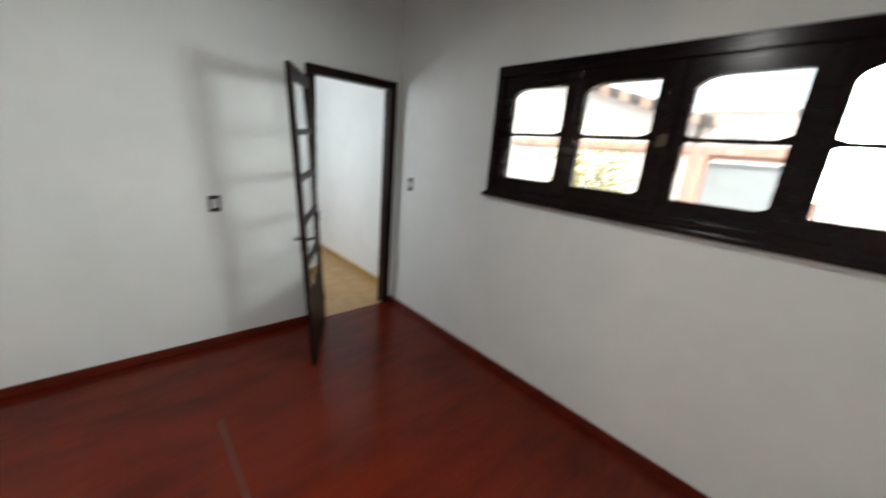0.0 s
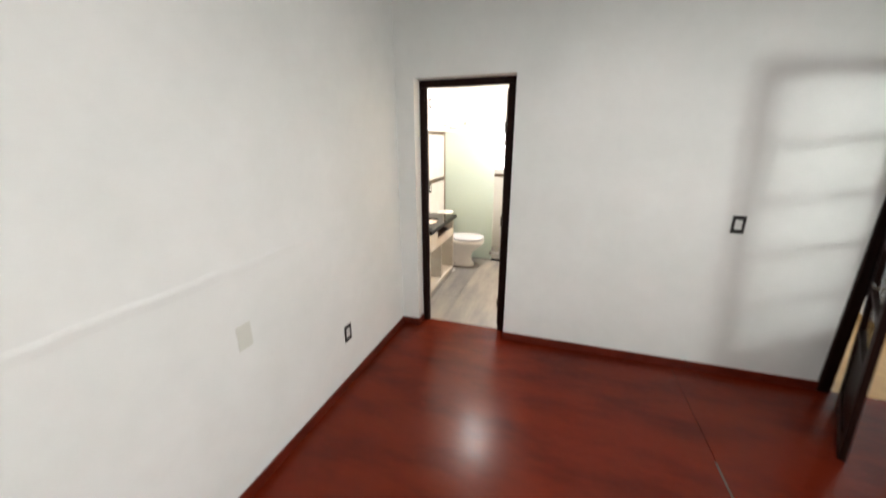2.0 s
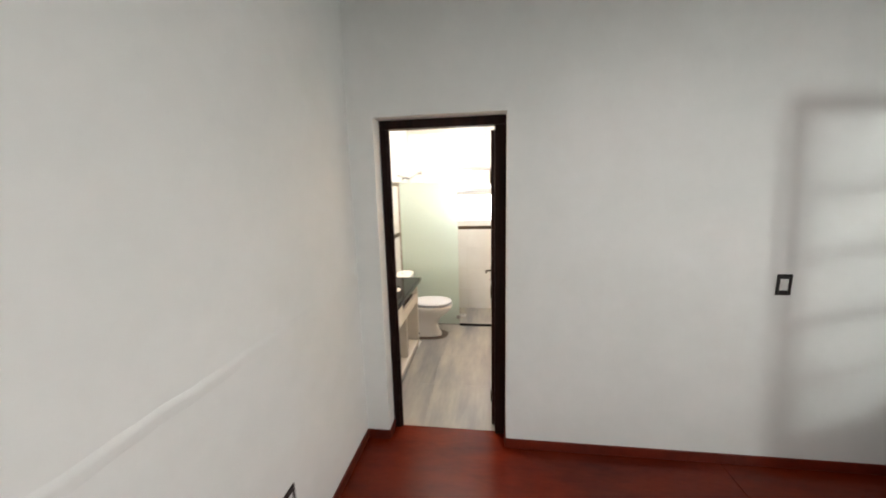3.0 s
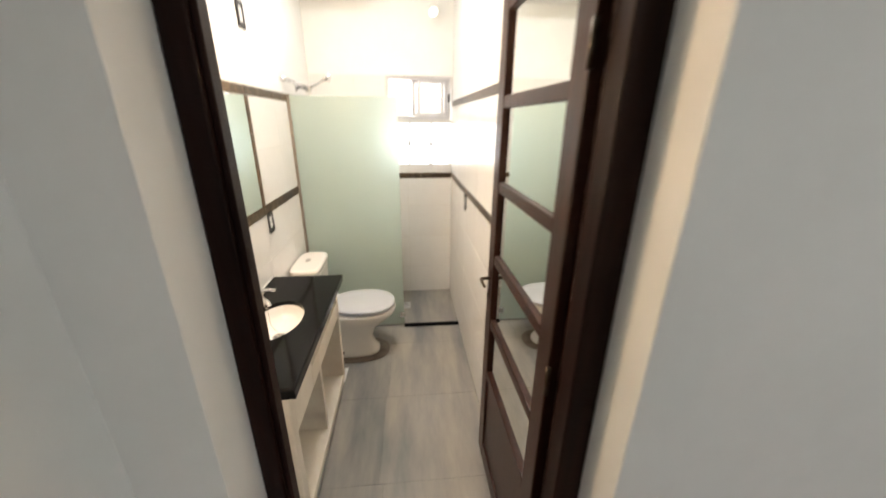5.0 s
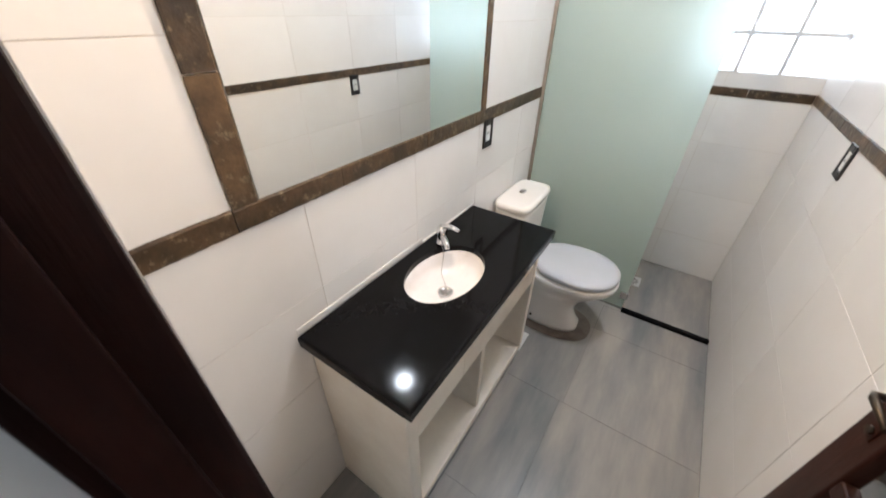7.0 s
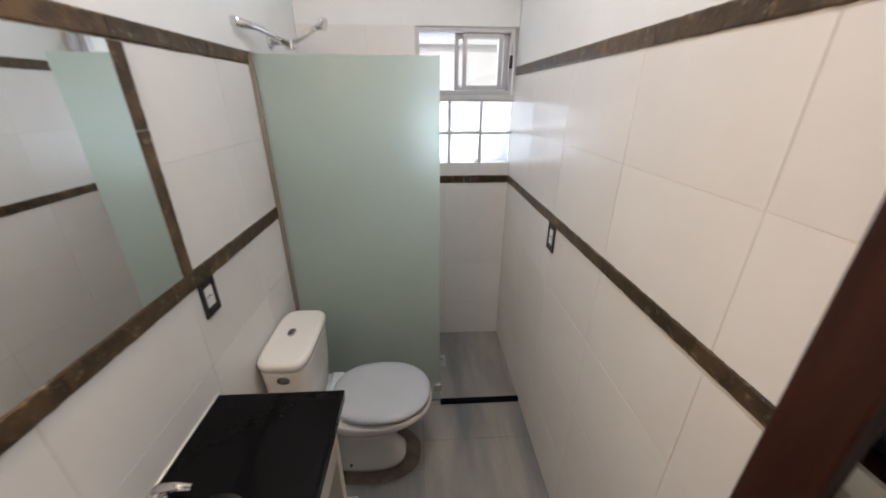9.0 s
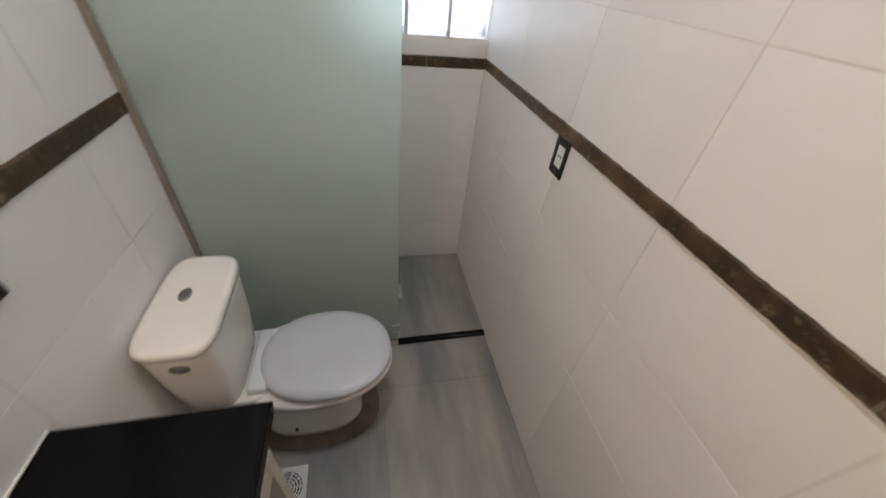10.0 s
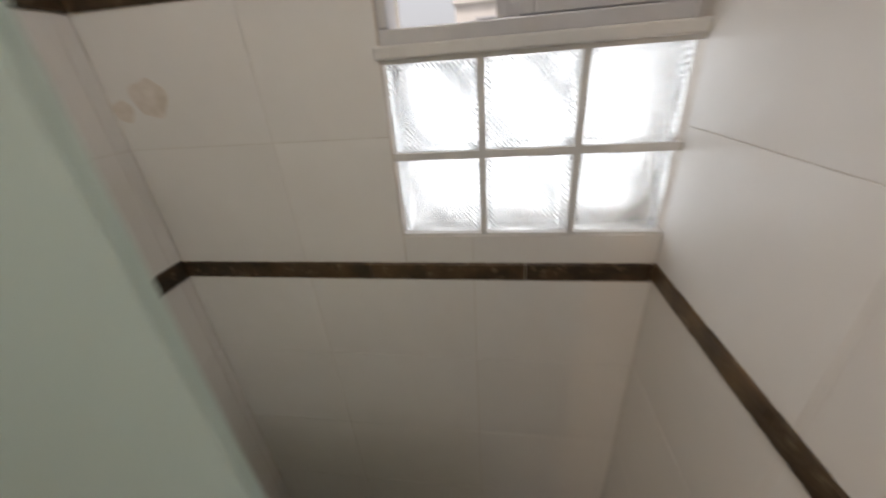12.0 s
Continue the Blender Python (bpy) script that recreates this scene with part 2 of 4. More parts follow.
def frosted_material():
    m = bpy.data.materials.new("frosted_green_glass")
    m.use_nodes = True
    nt = m.node_tree
    b = nt.nodes["Principled BSDF"]
    n = nt.nodes.new("ShaderNodeTexNoise")
    n.inputs["Scale"].default_value = 2.6
    n.inputs["Detail"].default_value = 4
    tc = nt.nodes.new("ShaderNodeTexCoord")
    nt.links.new(tc.outputs["Object"], n.inputs["Vector"])
    ramp = nt.nodes.new("ShaderNodeValToRGB")
    ramp.color_ramp.elements[0].color = (0.70, 0.82, 0.76, 1)
    ramp.color_ramp.elements[1].color = (0.78, 0.88, 0.83, 1)
    nt.links.new(n.outputs["Fac"], ramp.inputs["Fac"])
    nt.links.new(ramp.outputs[0], b.inputs["Base Color"])
    b.inputs["Roughness"].default_value = 0.3
    # etched glass: part of the light goes on forwards, part is scattered evenly
    through_glass = nt.nodes.new("ShaderNodeBsdfRefraction")
    through_glass.inputs["Roughness"].default_value = 0.8
    through_glass.inputs["IOR"].default_value = 1.25
    through_glass.inputs["Color"].default_value = (0.94, 0.987, 0.962, 1)
    tr = nt.nodes.new("ShaderNodeBsdfTranslucent")
    nt.links.new(ramp.outputs[0], tr.inputs["Color"])
    even = nt.nodes.new("ShaderNodeMixShader")
    even.inputs["Fac"].default_value = 0.62
    nt.links.new(b.outputs[0], even.inputs[1])
    nt.links.new(tr.outputs[0], even.inputs[2])
    mx = nt.nodes.new("ShaderNodeMixShader")
    mx.inputs["Fac"].default_value = 0.58
    nt.links.new(even.outputs[0], mx.inputs[1])
    nt.links.new(through_glass.outputs[0], mx.inputs[2])
    nt.links.new(mx.outputs[0], nt.nodes["Material Output"].inputs["Surface"])
    return m


FROST = frosted_material()


def glow(name, colour, strength):
    m = bpy.data.materials.new(name)
    m.use_nodes = True
    b = m.node_tree.nodes["Principled BSDF"]
    b.inputs["Base Color"].default_value = (0.9, 0.88, 0.82, 1)
    b.inputs["Emission Color"].default_value = (*colour, 1)
    b.inputs["Emission Strength"].default_value = strength
    return m


GLOW_WARM = glow("lit_warm_bulb", (1.0, 0.62, 0.28), 60)
GLOW_SPOT = glow("lit_spot_lens", (1.0, 0.98, 0.95), 6)
GLOW_WHITE = glow("lit_white_diffuser", (1.0, 0.97, 0.92), 25)

# ---------------------------------------------------------------- mesh helpers


def part(name, bm, material, parent=None, label=""):
    me = bpy.data.meshes.new(name)
    bm.to_mesh(me)
    bm.free()
    me.materials.append(material)
    ob = new(name, me)
    if parent is not None:
        ob.parent = parent
    if label:
        tagged(ob, label)
    return ob


def empty(name, m=None):
    ob = new(name)
    ob.empty_display_size = 0.1
    if m is not None:
        ob.matrix_world = m
    return ob


def add_box(bm, a, b):
    """A box between two corners, added to bm."""
    v = [bm.verts.new((x, y, z)) for x in (a[0], b[0]) for y in (a[1], b[1]) for z in (a[2], b[2])]
    for f in ((0, 1, 3, 2), (4, 6, 7, 5), (0, 4, 5, 1), (2, 3, 7, 6), (0, 2, 6, 4), (1, 5, 7, 3)):
        bm.faces.new([v[i] for i in f])
    return v


def box(a, b, bevel=0.0, segments=2):
    bm = bmesh.new()
    lo = [min(p, q) for p, q in zip(a, b)]
    hi = [max(p, q) for p, q in zip(a, b)]
    add_box(bm, lo, hi)
    bmesh.ops.recalc_face_normals(bm, faces=bm.faces)
    if bevel:
        bmesh.ops.bevel(bm, geom=list(bm.edges), offset=bevel, segments=segments, profile=0.5, affect="EDGES")
        for f in bm.faces:
            f.smooth = segments > 2
    return bm


def boxes(pairs, bevel=0.0):
    bm = bmesh.new()
    for a, b in pairs:
        add_box(bm, a, b)
    bmesh.ops.recalc_face_normals(bm, faces=bm.faces)
    if bevel:
        bmesh.ops.bevel(bm, geom=list(bm.edges), offset=bevel, segments=1, affect="EDGES")
    return bm


def loft(rings, closed=True, smooth=True):
    """Skin through rings of equal length; the two ends are capped."""
    bm = bmesh.new()
    vs = [[bm.verts.new(p) for p in ring] for ring in rings]
    n = len(vs[0])
    for r, s in zip(vs, vs[1:]):
        for i in range(n):
            bm.faces.new((r[i], r[(i + 1) % n], s[(i + 1) % n], s[i]))
    if closed:
        bm.faces.new(list(reversed(vs[0])))
        bm.faces.new(vs[-1])
    bmesh.ops.recalc_face_normals(bm, faces=bm.faces)
    for f in bm.faces:
        f.smooth = smooth and len(f.verts) == 4
    return bm


def oval(cx, cy, z, a, b, n=40, power=2.0, egg=0.0):
    """A ring of points: superellipse, longer to +x by egg."""
    ring = []
    for i in range(n):
        t = 2 * math.pi * i / n
        c, s = math.cos(t), math.sin(t)
        x = math.copysign(abs(c) ** (2 / power), c)
        y = math.copysign(abs(s) ** (2 / power), s)
        ring.append((cx + a * x * (1 + (egg if c > 0 else 0)), cy + b * y, z))
    return ring


def tube(points, radius, n=12):
    """A round bar along a line of points."""
    pts = [Vector(p) for p in points]
    rings = []
    for i, p in enumerate(pts):
        d = (pts[min(i + 1, len(pts) - 1)] - pts[max(i - 1, 0)]).normalized()
        u = d.orthogonal().normalized() if i == 0 else (last - d * last.dot(d)).normalized()
        last = u
        w = d.cross(u)
        r = radius[i] if isinstance(radius, (list, tuple)) else radius
        rings.append([p + (u * math.cos(2 * math.pi * k / n) + w * math.sin(2 * math.pi * k / n)) * r for k in range(n)])
    return loft(rings)


def structure(ob, label, category):
    return tagged(ob, label, category, kind="structure")

# ---------------------------------------------------------------- the shell
XL, XR, YB = 0.215, 4.42, -4.7          # red-floored room
BL, BR, BY, BE = -0.064, 1.170, 0.196, 2.863   # bathroom
HX = 4.585                               # hall wall
ZR, ZB = 3.2, 2.95                       # ceilings
DL, DR, DT = 0.380, 1.208, 2.226         # bathroom doorway
HL, HR, HT = 3.49, 4.378, 2.306          # hall doorway
WA, WB, W0, W1 = -3.62, -1.29, 1.42, 2.32   # room window, outer edge of its frame


def wall(name, pairs, label, material=PAINT):
    return structure(part(name, boxes(pairs), material), label, "wall")


structure(part("floor_room", boxes([((XL - 0.2, YB - 0.2, -0.2), (2.551, 0.0, 0)), ((2.563, YB - 0.2, -0.2), (XR + 0.2, 0.0, 0)),
                                    ((2.551, YB - 0.2, -0.2), (2.563, 0.0, -0.004)), ((DL, 0.0, -0.2), (DR, 0.153, 0.0))]), RED),
          "polished dark red cement floor with one thin joint", "floor")
JOINT = shader("dull_floor_joint", (0.085, 0.055, 0.042), 0.5, second=(0.06, 0.030, 0.022), scale=9)
structure(part("floor_joint", box((2.551, YB, -0.004), (2.563, -0.95, 0.0008)), JOINT), "thin dull grey strip let into the red floor", "floor")
wall("wall_north", [((-0.3, 0.0, -0.2), (DL, BY, ZR)), ((DR, 0.0, -0.2), (HL, BY, ZR)), ((DL, 0.0, DT), (DR, BY, ZR)),
                    ((HL, 0.0, HT), (HR, 0.2, ZR)), ((HR, 0.0, -0.2), (XR + 0.4, 0.2, ZR))],
     "white painted wall with two doorways")
wall("wall_west", [((XL - 0.2, YB, -0.2), (XL, 0.0, ZR))], "white painted wall with a faint plaster ridge")
wall("wall_east", [((XR, YB, -0.2), (XR + 0.2, 0.0, W0 + 0.02)), ((XR, YB, W1 - 0.02), (XR + 0.2, 0.0, ZR)),
                   ((XR, YB, W0 + 0.02), (XR + 0.2, WA + 0.02, W1 - 0.02)), ((XR, WB - 0.02, W0 + 0.02), (XR + 0.2, 0.0, W1 - 0.02))],
     "white painted wall with a long dark window")
wall("wall_south", [((XL - 0.2, YB - 0.2, -0.2), (XR + 0.2, YB, ZR))], "plain white painted wall")
structure(part("ceiling_room", box((XL - 0.2, YB - 0.2, ZR), (XR + 0.6, BY, ZR + 0.15)), CEIL_WOOD), "brown varnished wood ceiling", "ceiling")

# plaster ridge along the west wall, where an old crack was filled
rid = bmesh.new()
for k in range(61):
    y = -3.9 + 3.33 * k / 60
    wob = 0.003 * math.sin(k * 0.9) + 0.002 * math.sin(k * 2.3)
    hgt = 0.0042 * min(1.0, (60 - k) / 4)
    for dz, dx in ((-0.045, -0.002), (-0.004, hgt), (0.010, hgt * 1.1), (0.026, -0.002)):
        rid.verts.new((XL + dx, y, 1.187 + wob + dz))
rid.verts.ensure_lookup_table()
for k in range(60):
    for j in range(3):
        f = rid.faces.new([rid.verts[i] for i in (k * 4 + j, (k + 1) * 4 + j, (k + 1) * 4 + j + 1, k * 4 + j + 1)])
        f.smooth = True
bmesh.ops.recalc_face_normals(rid, faces=rid.faces)
structure(part("trim_plaster_ridge", rid, PAINT), "uneven white plaster ridge on the wall", "trim")


def baseboard(name, a, b):
    structure(part(name, box(a, b, 0.004), RED_BASE), "low red-painted cement baseboard", "baseboard")


BH = 0.068
baseboard("baseboard_1", (XL, YB, 0), (XL + 0.012, 0, BH))
baseboard("baseboard_2", (XL + 0.012, -0.012, 0), (DL + 0.004, 0, BH))
baseboard("baseboard_3", (DR - 0.004, -0.012, 0), (HL, 0, BH))
baseboard("baseboard_4", (XR - 0.012, YB, 0), (XR, -0.0, BH))
baseboard("baseboard_5", (HR, -0.012, 0), (XR - 0.012, 0, BH))
baseboard("baseboard_6", (DL, 0.0, 0), (DL + 0.008, 0.15, BH))
baseboard("baseboard_7", (DR - 0.008, 0.0, 0), (DR, 0.15, BH))

# hall beyond the second doorway
structure(part("floor_hall", box((1.5, 0.0, -0.2), (HX + 0.2, 5.2, -0.004)), FLOOR_GROUT), "tan tiled hall floor", "floor")
wall("wall_hall_east", [((HX, 0.2, -0.2), (HX + 0.2, 5.2, ZR))], "white painted hall wall")
wall("wall_hall_north", [((1.5, 5.0, -0.2), (HX, 5.2, ZR))], "plain white hall wall")
# Wall out of view; the opening is made up to hold the hall lamp.
wall("wall_hall_west", [((2.4, BY, -0.2), (2.6, 0.95, ZR)), ((2.4, 2.25, -0.2), (2.6, 5.0, ZR)), ((2.4, 0.95, -0.2), (2.6, 2.25, 1.2)), ((2.4, 0.95, 2.55), (2.6, 2.25, ZR))],
     "unseen white hall wall with an opening added for the hall light")
structure(part("ceiling_hall", box((1.4, BY, ZR), (HX + 0.2, 5.2, ZR + 0.15)), CEIL), "white hall ceiling", "ceiling")
structure(part("baseboard_hall", box((HX - 0.012, 0.2, 0), (HX, 5.0, 0.07), 0.003), TAN), "tan tile baseboard", "baseboard")

# bathroom shell
structure(part("floor_bath", box((BL - 0.2, 0.153, -0.2), (BR + 0.2, BE + 0.2, -0.0025)), FLOOR_GROUT), "grey porcelain tile floor with thin joints", "floor")
WX0, WX1, WZ0, WZ1 = 0.585, 1.150, 1.715, 2.068     # aluminium window
GX0, GX1, GZ0, GZ1 = 0.588, BR, 1.312, 1.692         # glass blocks
wall_bw = structure(part("wall_bath_west", boxes([((BL - 0.2, 0.0, -0.2), (BL - 0.0016, BE + 0.2, ZB))]), GROUT), "white tiled wall with brown stone borders", "wall")
wall_be = structure(part("wall_bath_east", boxes([((BR + 0.0016, BY, -0.2), (BR + 0.2, BE + 0.2, ZB))]), GROUT), "white tiled wall with brown stone borders", "wall")
wall_bn = structure(part("wall_bath_north", boxes([((BL - 0.004, BE + 0.0016, -0.2), (BR + 0.004, BE + 0.2, GZ0)), ((BL - 0.004, BE + 0.0016, GZ0), (GX0, BE + 0.2, WZ1)),
                                                   ((BL - 0.004, BE + 0.004, WZ1), (BR + 0.004, BE + 0.2, ZB))]), GROUT), "white tiled end wall with window and glass blocks", "wall")
wall_bs = structure(part("wall_bath_south", boxes([((BL - 0.004, BY - 0.002, 0), (DL, BY + 0.01, ZB)), ((DR, BY - 0.002, 0), (BR + 0.004, BY + 0.01, ZB)), ((DL, BY - 0.002, DT), (DR, BY + 0.01, ZB))]), TILE), "white tiled wall round the doorway", "wall")
structure(part("ceiling_bath", box((BL - 0.2, BY, ZB), (BR + 0.2, BE + 0.2, ZB + 0.1)), CEIL), "white bathroom ceiling", "ceiling")
# painted upper walls above the second border
for nm, a, b in (("wall_paint_west", (BL - 0.004, BY + 0.01, 1.871), (BL - 0.001, BE, ZB)), ("wall_paint_east", (BR + 0.001, BY + 0.01, 1.871), (BR + 0.004, BE, ZB)),
                 ("wall_paint_north", (BL, BE + 0.001, WZ1), (BR, BE + 0.004, ZB))):
    structure(part(nm, box(a, b), PAINT), "plain white painted upper wall", "wall")
structure(part("trim_soffit", box((BL, BE - 0.30, 2.635), (0.50, BE + 0.001, ZB), 0.004), CEIL), "white boxed-in pipe casing under the ceiling", "trim")

# outside
structure(part("ground", box((-60, -60, -0.9), (60, 60, -0.4)), GROUND), "bare concrete yard and ground", "ground")

# ---------------------------------------------------------------- doorways and doors


def door_frame(name, x0, x1, z1, y0, y1, wl, wr, wt, label):
    f = empty(name)
    structure(f, label, "door frame")
    part("jamb", box((x0, y0, 0), (x0 + wl, y1, z1 - wt), 0.004), WOOD, f)
    part("jamb", box((x1 - wr, y0, 0), (x1, y1, z1 - wt), 0.004), WOOD, f)
    part("head", box((x0, y0, z1 - wt), (x1, y1, z1), 0.004), WOOD, f)
    part("stop", box((x0 + wl, y0 + 0.012, 0), (x0 + wl + 0.012, y0 + 0.045, z1 - wt), 0.002), WOOD, f)
    return f


door_frame("door_frame_1", DL + 0.001, DR - 0.001, DT - 0.001, 0.124, BY + 0.002, 0.047, 0.073, 0.056, "dark brown varnished wooden door frame in a white reveal")
door_frame("door_frame_2", HL, HR, HT, -0.022, 0.09, 0.07, 0.075, 0.07, "dark brown varnished wooden door frame")


def glazed_door(name, m, width, height, wood, pane, label, side):
    """A leaf in its own space: hinge at x = 0, free edge at x = width, faces at y = 0 and 0.035."""
    d = empty(name, m)
    structure(d, label, "door")
    t, st, pt = 0.035, 0.085, 0.55
    rails = [1.775, 1.46, 1.148, 0.835]
    part("stile", box((0, 0, 0.008), (st, t, height), 0.004), wood, d)
    part("stile", box((width - st, 0, 0.008), (width, t, height), 0.004), wood, d)
    part("top_rail", box((st, 0.001, height - 0.085), (width - st, t - 0.001, height), 0.003), wood, d)
    part("bottom_rail", box((st, 0.001, 0.008), (width - st, t - 0.001, 0.10), 0.003), wood, d)
    part("lock_rail", box((st, 0.001, pt - 0.03), (width - st, t - 0.001, pt + 0.015), 0.003), wood, d)
    part("panel", box((st - 0.008, 0.010, 0.095), (width - st + 0.008, t - 0.010, pt - 0.025), 0.004), wood, d)
    zs = [height - 0.085] + rails + [pt + 0.015]
    for z in rails:
        part("glazing_bar", box((st, 0.002, z - 0.021), (width - st, t - 0.002, z + 0.021), 0.004), wood, d)
    for i in range(5):
        top = zs[i] - (0.021 if i else 0)
        low = zs[i + 1] + (0.021 if i < 4 else 0)
        p = part("pane", box((st - 0.005, t / 2 - 0.002, low - 0.004), (width - st + 0.005, t / 2 + 0.002, top + 0.004)), pane, d)
        p.visible_shadow = pane is not GLASS
    for s in (-1, 1):
        y = 0.0 if s < 0 else t
        part("lock_plate", box((width - 0.058, y, 0.945), (width - 0.032, y + s * 0.003, 1.09), 0.001), wood, d, "dark varnished lock plate")
        bm = tube([(width - 0.045, y, 1.045), (width - 0.045, y + s * 0.026, 1.045), (width - 0.047, y + s * 0.040, 1.045),
                   (width - 0.058, y + s * 0.044, 1.045), (width - 0.125, y + s * 0.042, 1.043)], [0.008, 0.0072, 0.0072, 0.0072, 0.006])
        part("door_handle", bm, BRONZE, d, "dark bronze lever handle")
        part("keyhole", tube([(width - 0.045, y + s * 0.004, 0.965), (width - 0.045, y + s * 0.010, 0.965)], 0.009), BRONZE, d)
    for z in (0.25, 1.05, 1.85):
        part("hinge", tube([(-0.004, t if side > 0 else 0.0, z - 0.045), (-0.004, t if side > 0 else 0.0, z + 0.045)], 0.008, 8), BRONZE, d)
    return d


def leaf_pose(hx, hy, fx, fy):
    return pose(hx, hy, 0, 0, 0, math.degrees(math.atan2(fy - hy, fx - hx)))


# faces of a leaf lie at local y = 0 (right of the way from hinge to edge when negative)
glazed_door("door_1", leaf_pose(1.146, 0.215, 1.143, 0.93), 0.715, 2.150, WOOD_RED, MIRROR, "open reddish-brown wooden door with five mirrored panes", 1)
# the hall leaf hangs out of plumb, its top leaning towards the bathroom side
LEAN = Matrix.Translation((3.6, -0.036, 0)) @ Matrix.Rotation(radians(-3.4), 4, "Y") @ Matrix.Translation((-3.6, 0.036, 0))
glazed_door("door_2", LEAN @ leaf_pose(3.6, -0.036, 3.225, -0.705), 0.768, 2.185, WOOD, GLASS, "open dark brown wooden door with five clear panes", 1)

# ---------------------------------------------------------------- room window


def room_window():
    w = empty("window_1")
    structure(w, "long dark brown wooden window with four shaped lights", "window")
    x0, x1 = XR - 0.035, XR + 0.10
    part("window_frame", box((x0, WA, W1 - 0.075), (x1, WB, W1), 0.006), WOOD_GLOSS, w)
    part("window_frame", box((x0, WA, W0), (x1, WB, W0 + 0.065), 0.006), WOOD_GLOSS, w)
    part("window_frame", box((x0, WB - 0.065, W0 + 0.065), (x1, WB, W1 - 0.075), 0.005), WOOD_GLOSS, w)
    part("window_frame", box((x0, WA, W0 + 0.065), (x1, WA + 0.065, W1 - 0.075), 0.005), WOOD_GLOSS, w)
    part("window_sill", box((x0 - 0.022, WA - 0.02, W0 - 0.012), (x0 + 0.03, WB + 0.02, W0 + 0.022), 0.006), WOOD_GLOSS, w)
    lights = [(-1.432, -1.842), (-1.968, -2.372), (-2.537, -2.928), (-3.062, -3.455)]
    z0, z1 = 1.57, 2.162
    edges = [WB - 0.065, -1.905, -2.455, -2.995, WA + 0.065]
    for i, (a, b) in enumerate(lights):
        e0, e1 = edges[i], edges[i + 1]
        # sash: a board with a shaped hole, stepped back from the frame
        hole = []
        # upper corner on the hinge side sweeps down, the others are nearly square
        for sy, sz, ry, rz, q in ((1, 1, 0.060, 0.024, 2), (-1, 1, 0.014, 0.012, 3), (-1, -1, 0.115, 0.052, 0), (1, -1, 0.022, 0.016, 1)):
            py, pz = (b if sy > 0 else a) + sy * ry, (z0 if sz > 0 else z1) + sz * rz
            for k in range(5):
                t = math.pi / 2 * (q + k / 4)
                hole.append((py + math.cos(t) * ry, pz + math.sin(t) * rz))
        # order: start bottom left of the ring in (y, z), counter-clockwise
        outer = []
        cy, cz = (e0 + e1) / 2, (W0 + 0.065 + W1 - 0.075) / 2
        hy, hz = (e0 - e1) / 2 + 0.018, (W1 - 0.075 - W0 - 0.065) / 2 + 0.02
        for y, z in hole:
            dy, dz = y - (a + b) / 2, z - (z0 + z1) / 2
            s = max(abs(dy) / hy, abs(dz) / hz)
            outer.append((cy + dy / s, cz + dz / s))
        xs0, xs1 = XR - 0.018, XR + 0.03
        bm = bmesh.new()
        rings = [[bm.verts.new((x, y, z)) for y, z in ring] for x, ring in ((xs0, outer), (xs0, hole), (xs1, hole), (xs1, outer))]
        m = len(hole)
        for ra, rb in zip(rings, rings[1:] + rings[:1]):
            for k in range(m):
                bm.faces.new((ra[k], ra[(k + 1) % m], rb[(k + 1) % m], rb[k]))
        bmesh.ops.recalc_face_normals(bm, faces=bm.faces)
        sash = part("sash", bm, WOOD_GLOSS, w)
        part("glazing_bar", box((xs0 + 0.010, b - 0.004, 1.858), (xs1 - 0.012, a + 0.004, 1.881), 0.003), WOOD_GLOSS, sash)
        for y_, sy in ((a, -1), (b, 1)):
            wedge = [[(x, y_ - sy * 0.003, 1.880), (x, y_ + sy * 0.045, 1.880), (x, y_ - sy * 0.003, 1.898)] for x in (xs0 + 0.011, xs1 - 0.013)]
            part("corner_fillet", loft(wedge, smooth=False), WOOD_GLOSS, sash)
        for q0, q1 in ((z0 - 0.004, 1.858), (1.881, z1 + 0.004)):
            p = part("pane", box((XR + 0.010, b - 0.004, q0), (XR + 0.014, a + 0.004, q1)), GLASS, sash)
            p.visible_shadow = False
    for i in (1, 2, 3):
        part("mullion", box((x0 + 0.004, edges[i] - 0.03, W0 + 0.065), (x1 - 0.03, edges[i] + 0.03, W1 - 0.075), 0.006), WOOD_GLOSS, w)
    part("latch", box((x0 - 0.012, -2.465, 1.83), (x0 + 0.006, -2.425, 1.89), 0.003), BRONZE, w)
    return w


room_window()

# ---------------------------------------------------------------- bathroom window and glass blocks


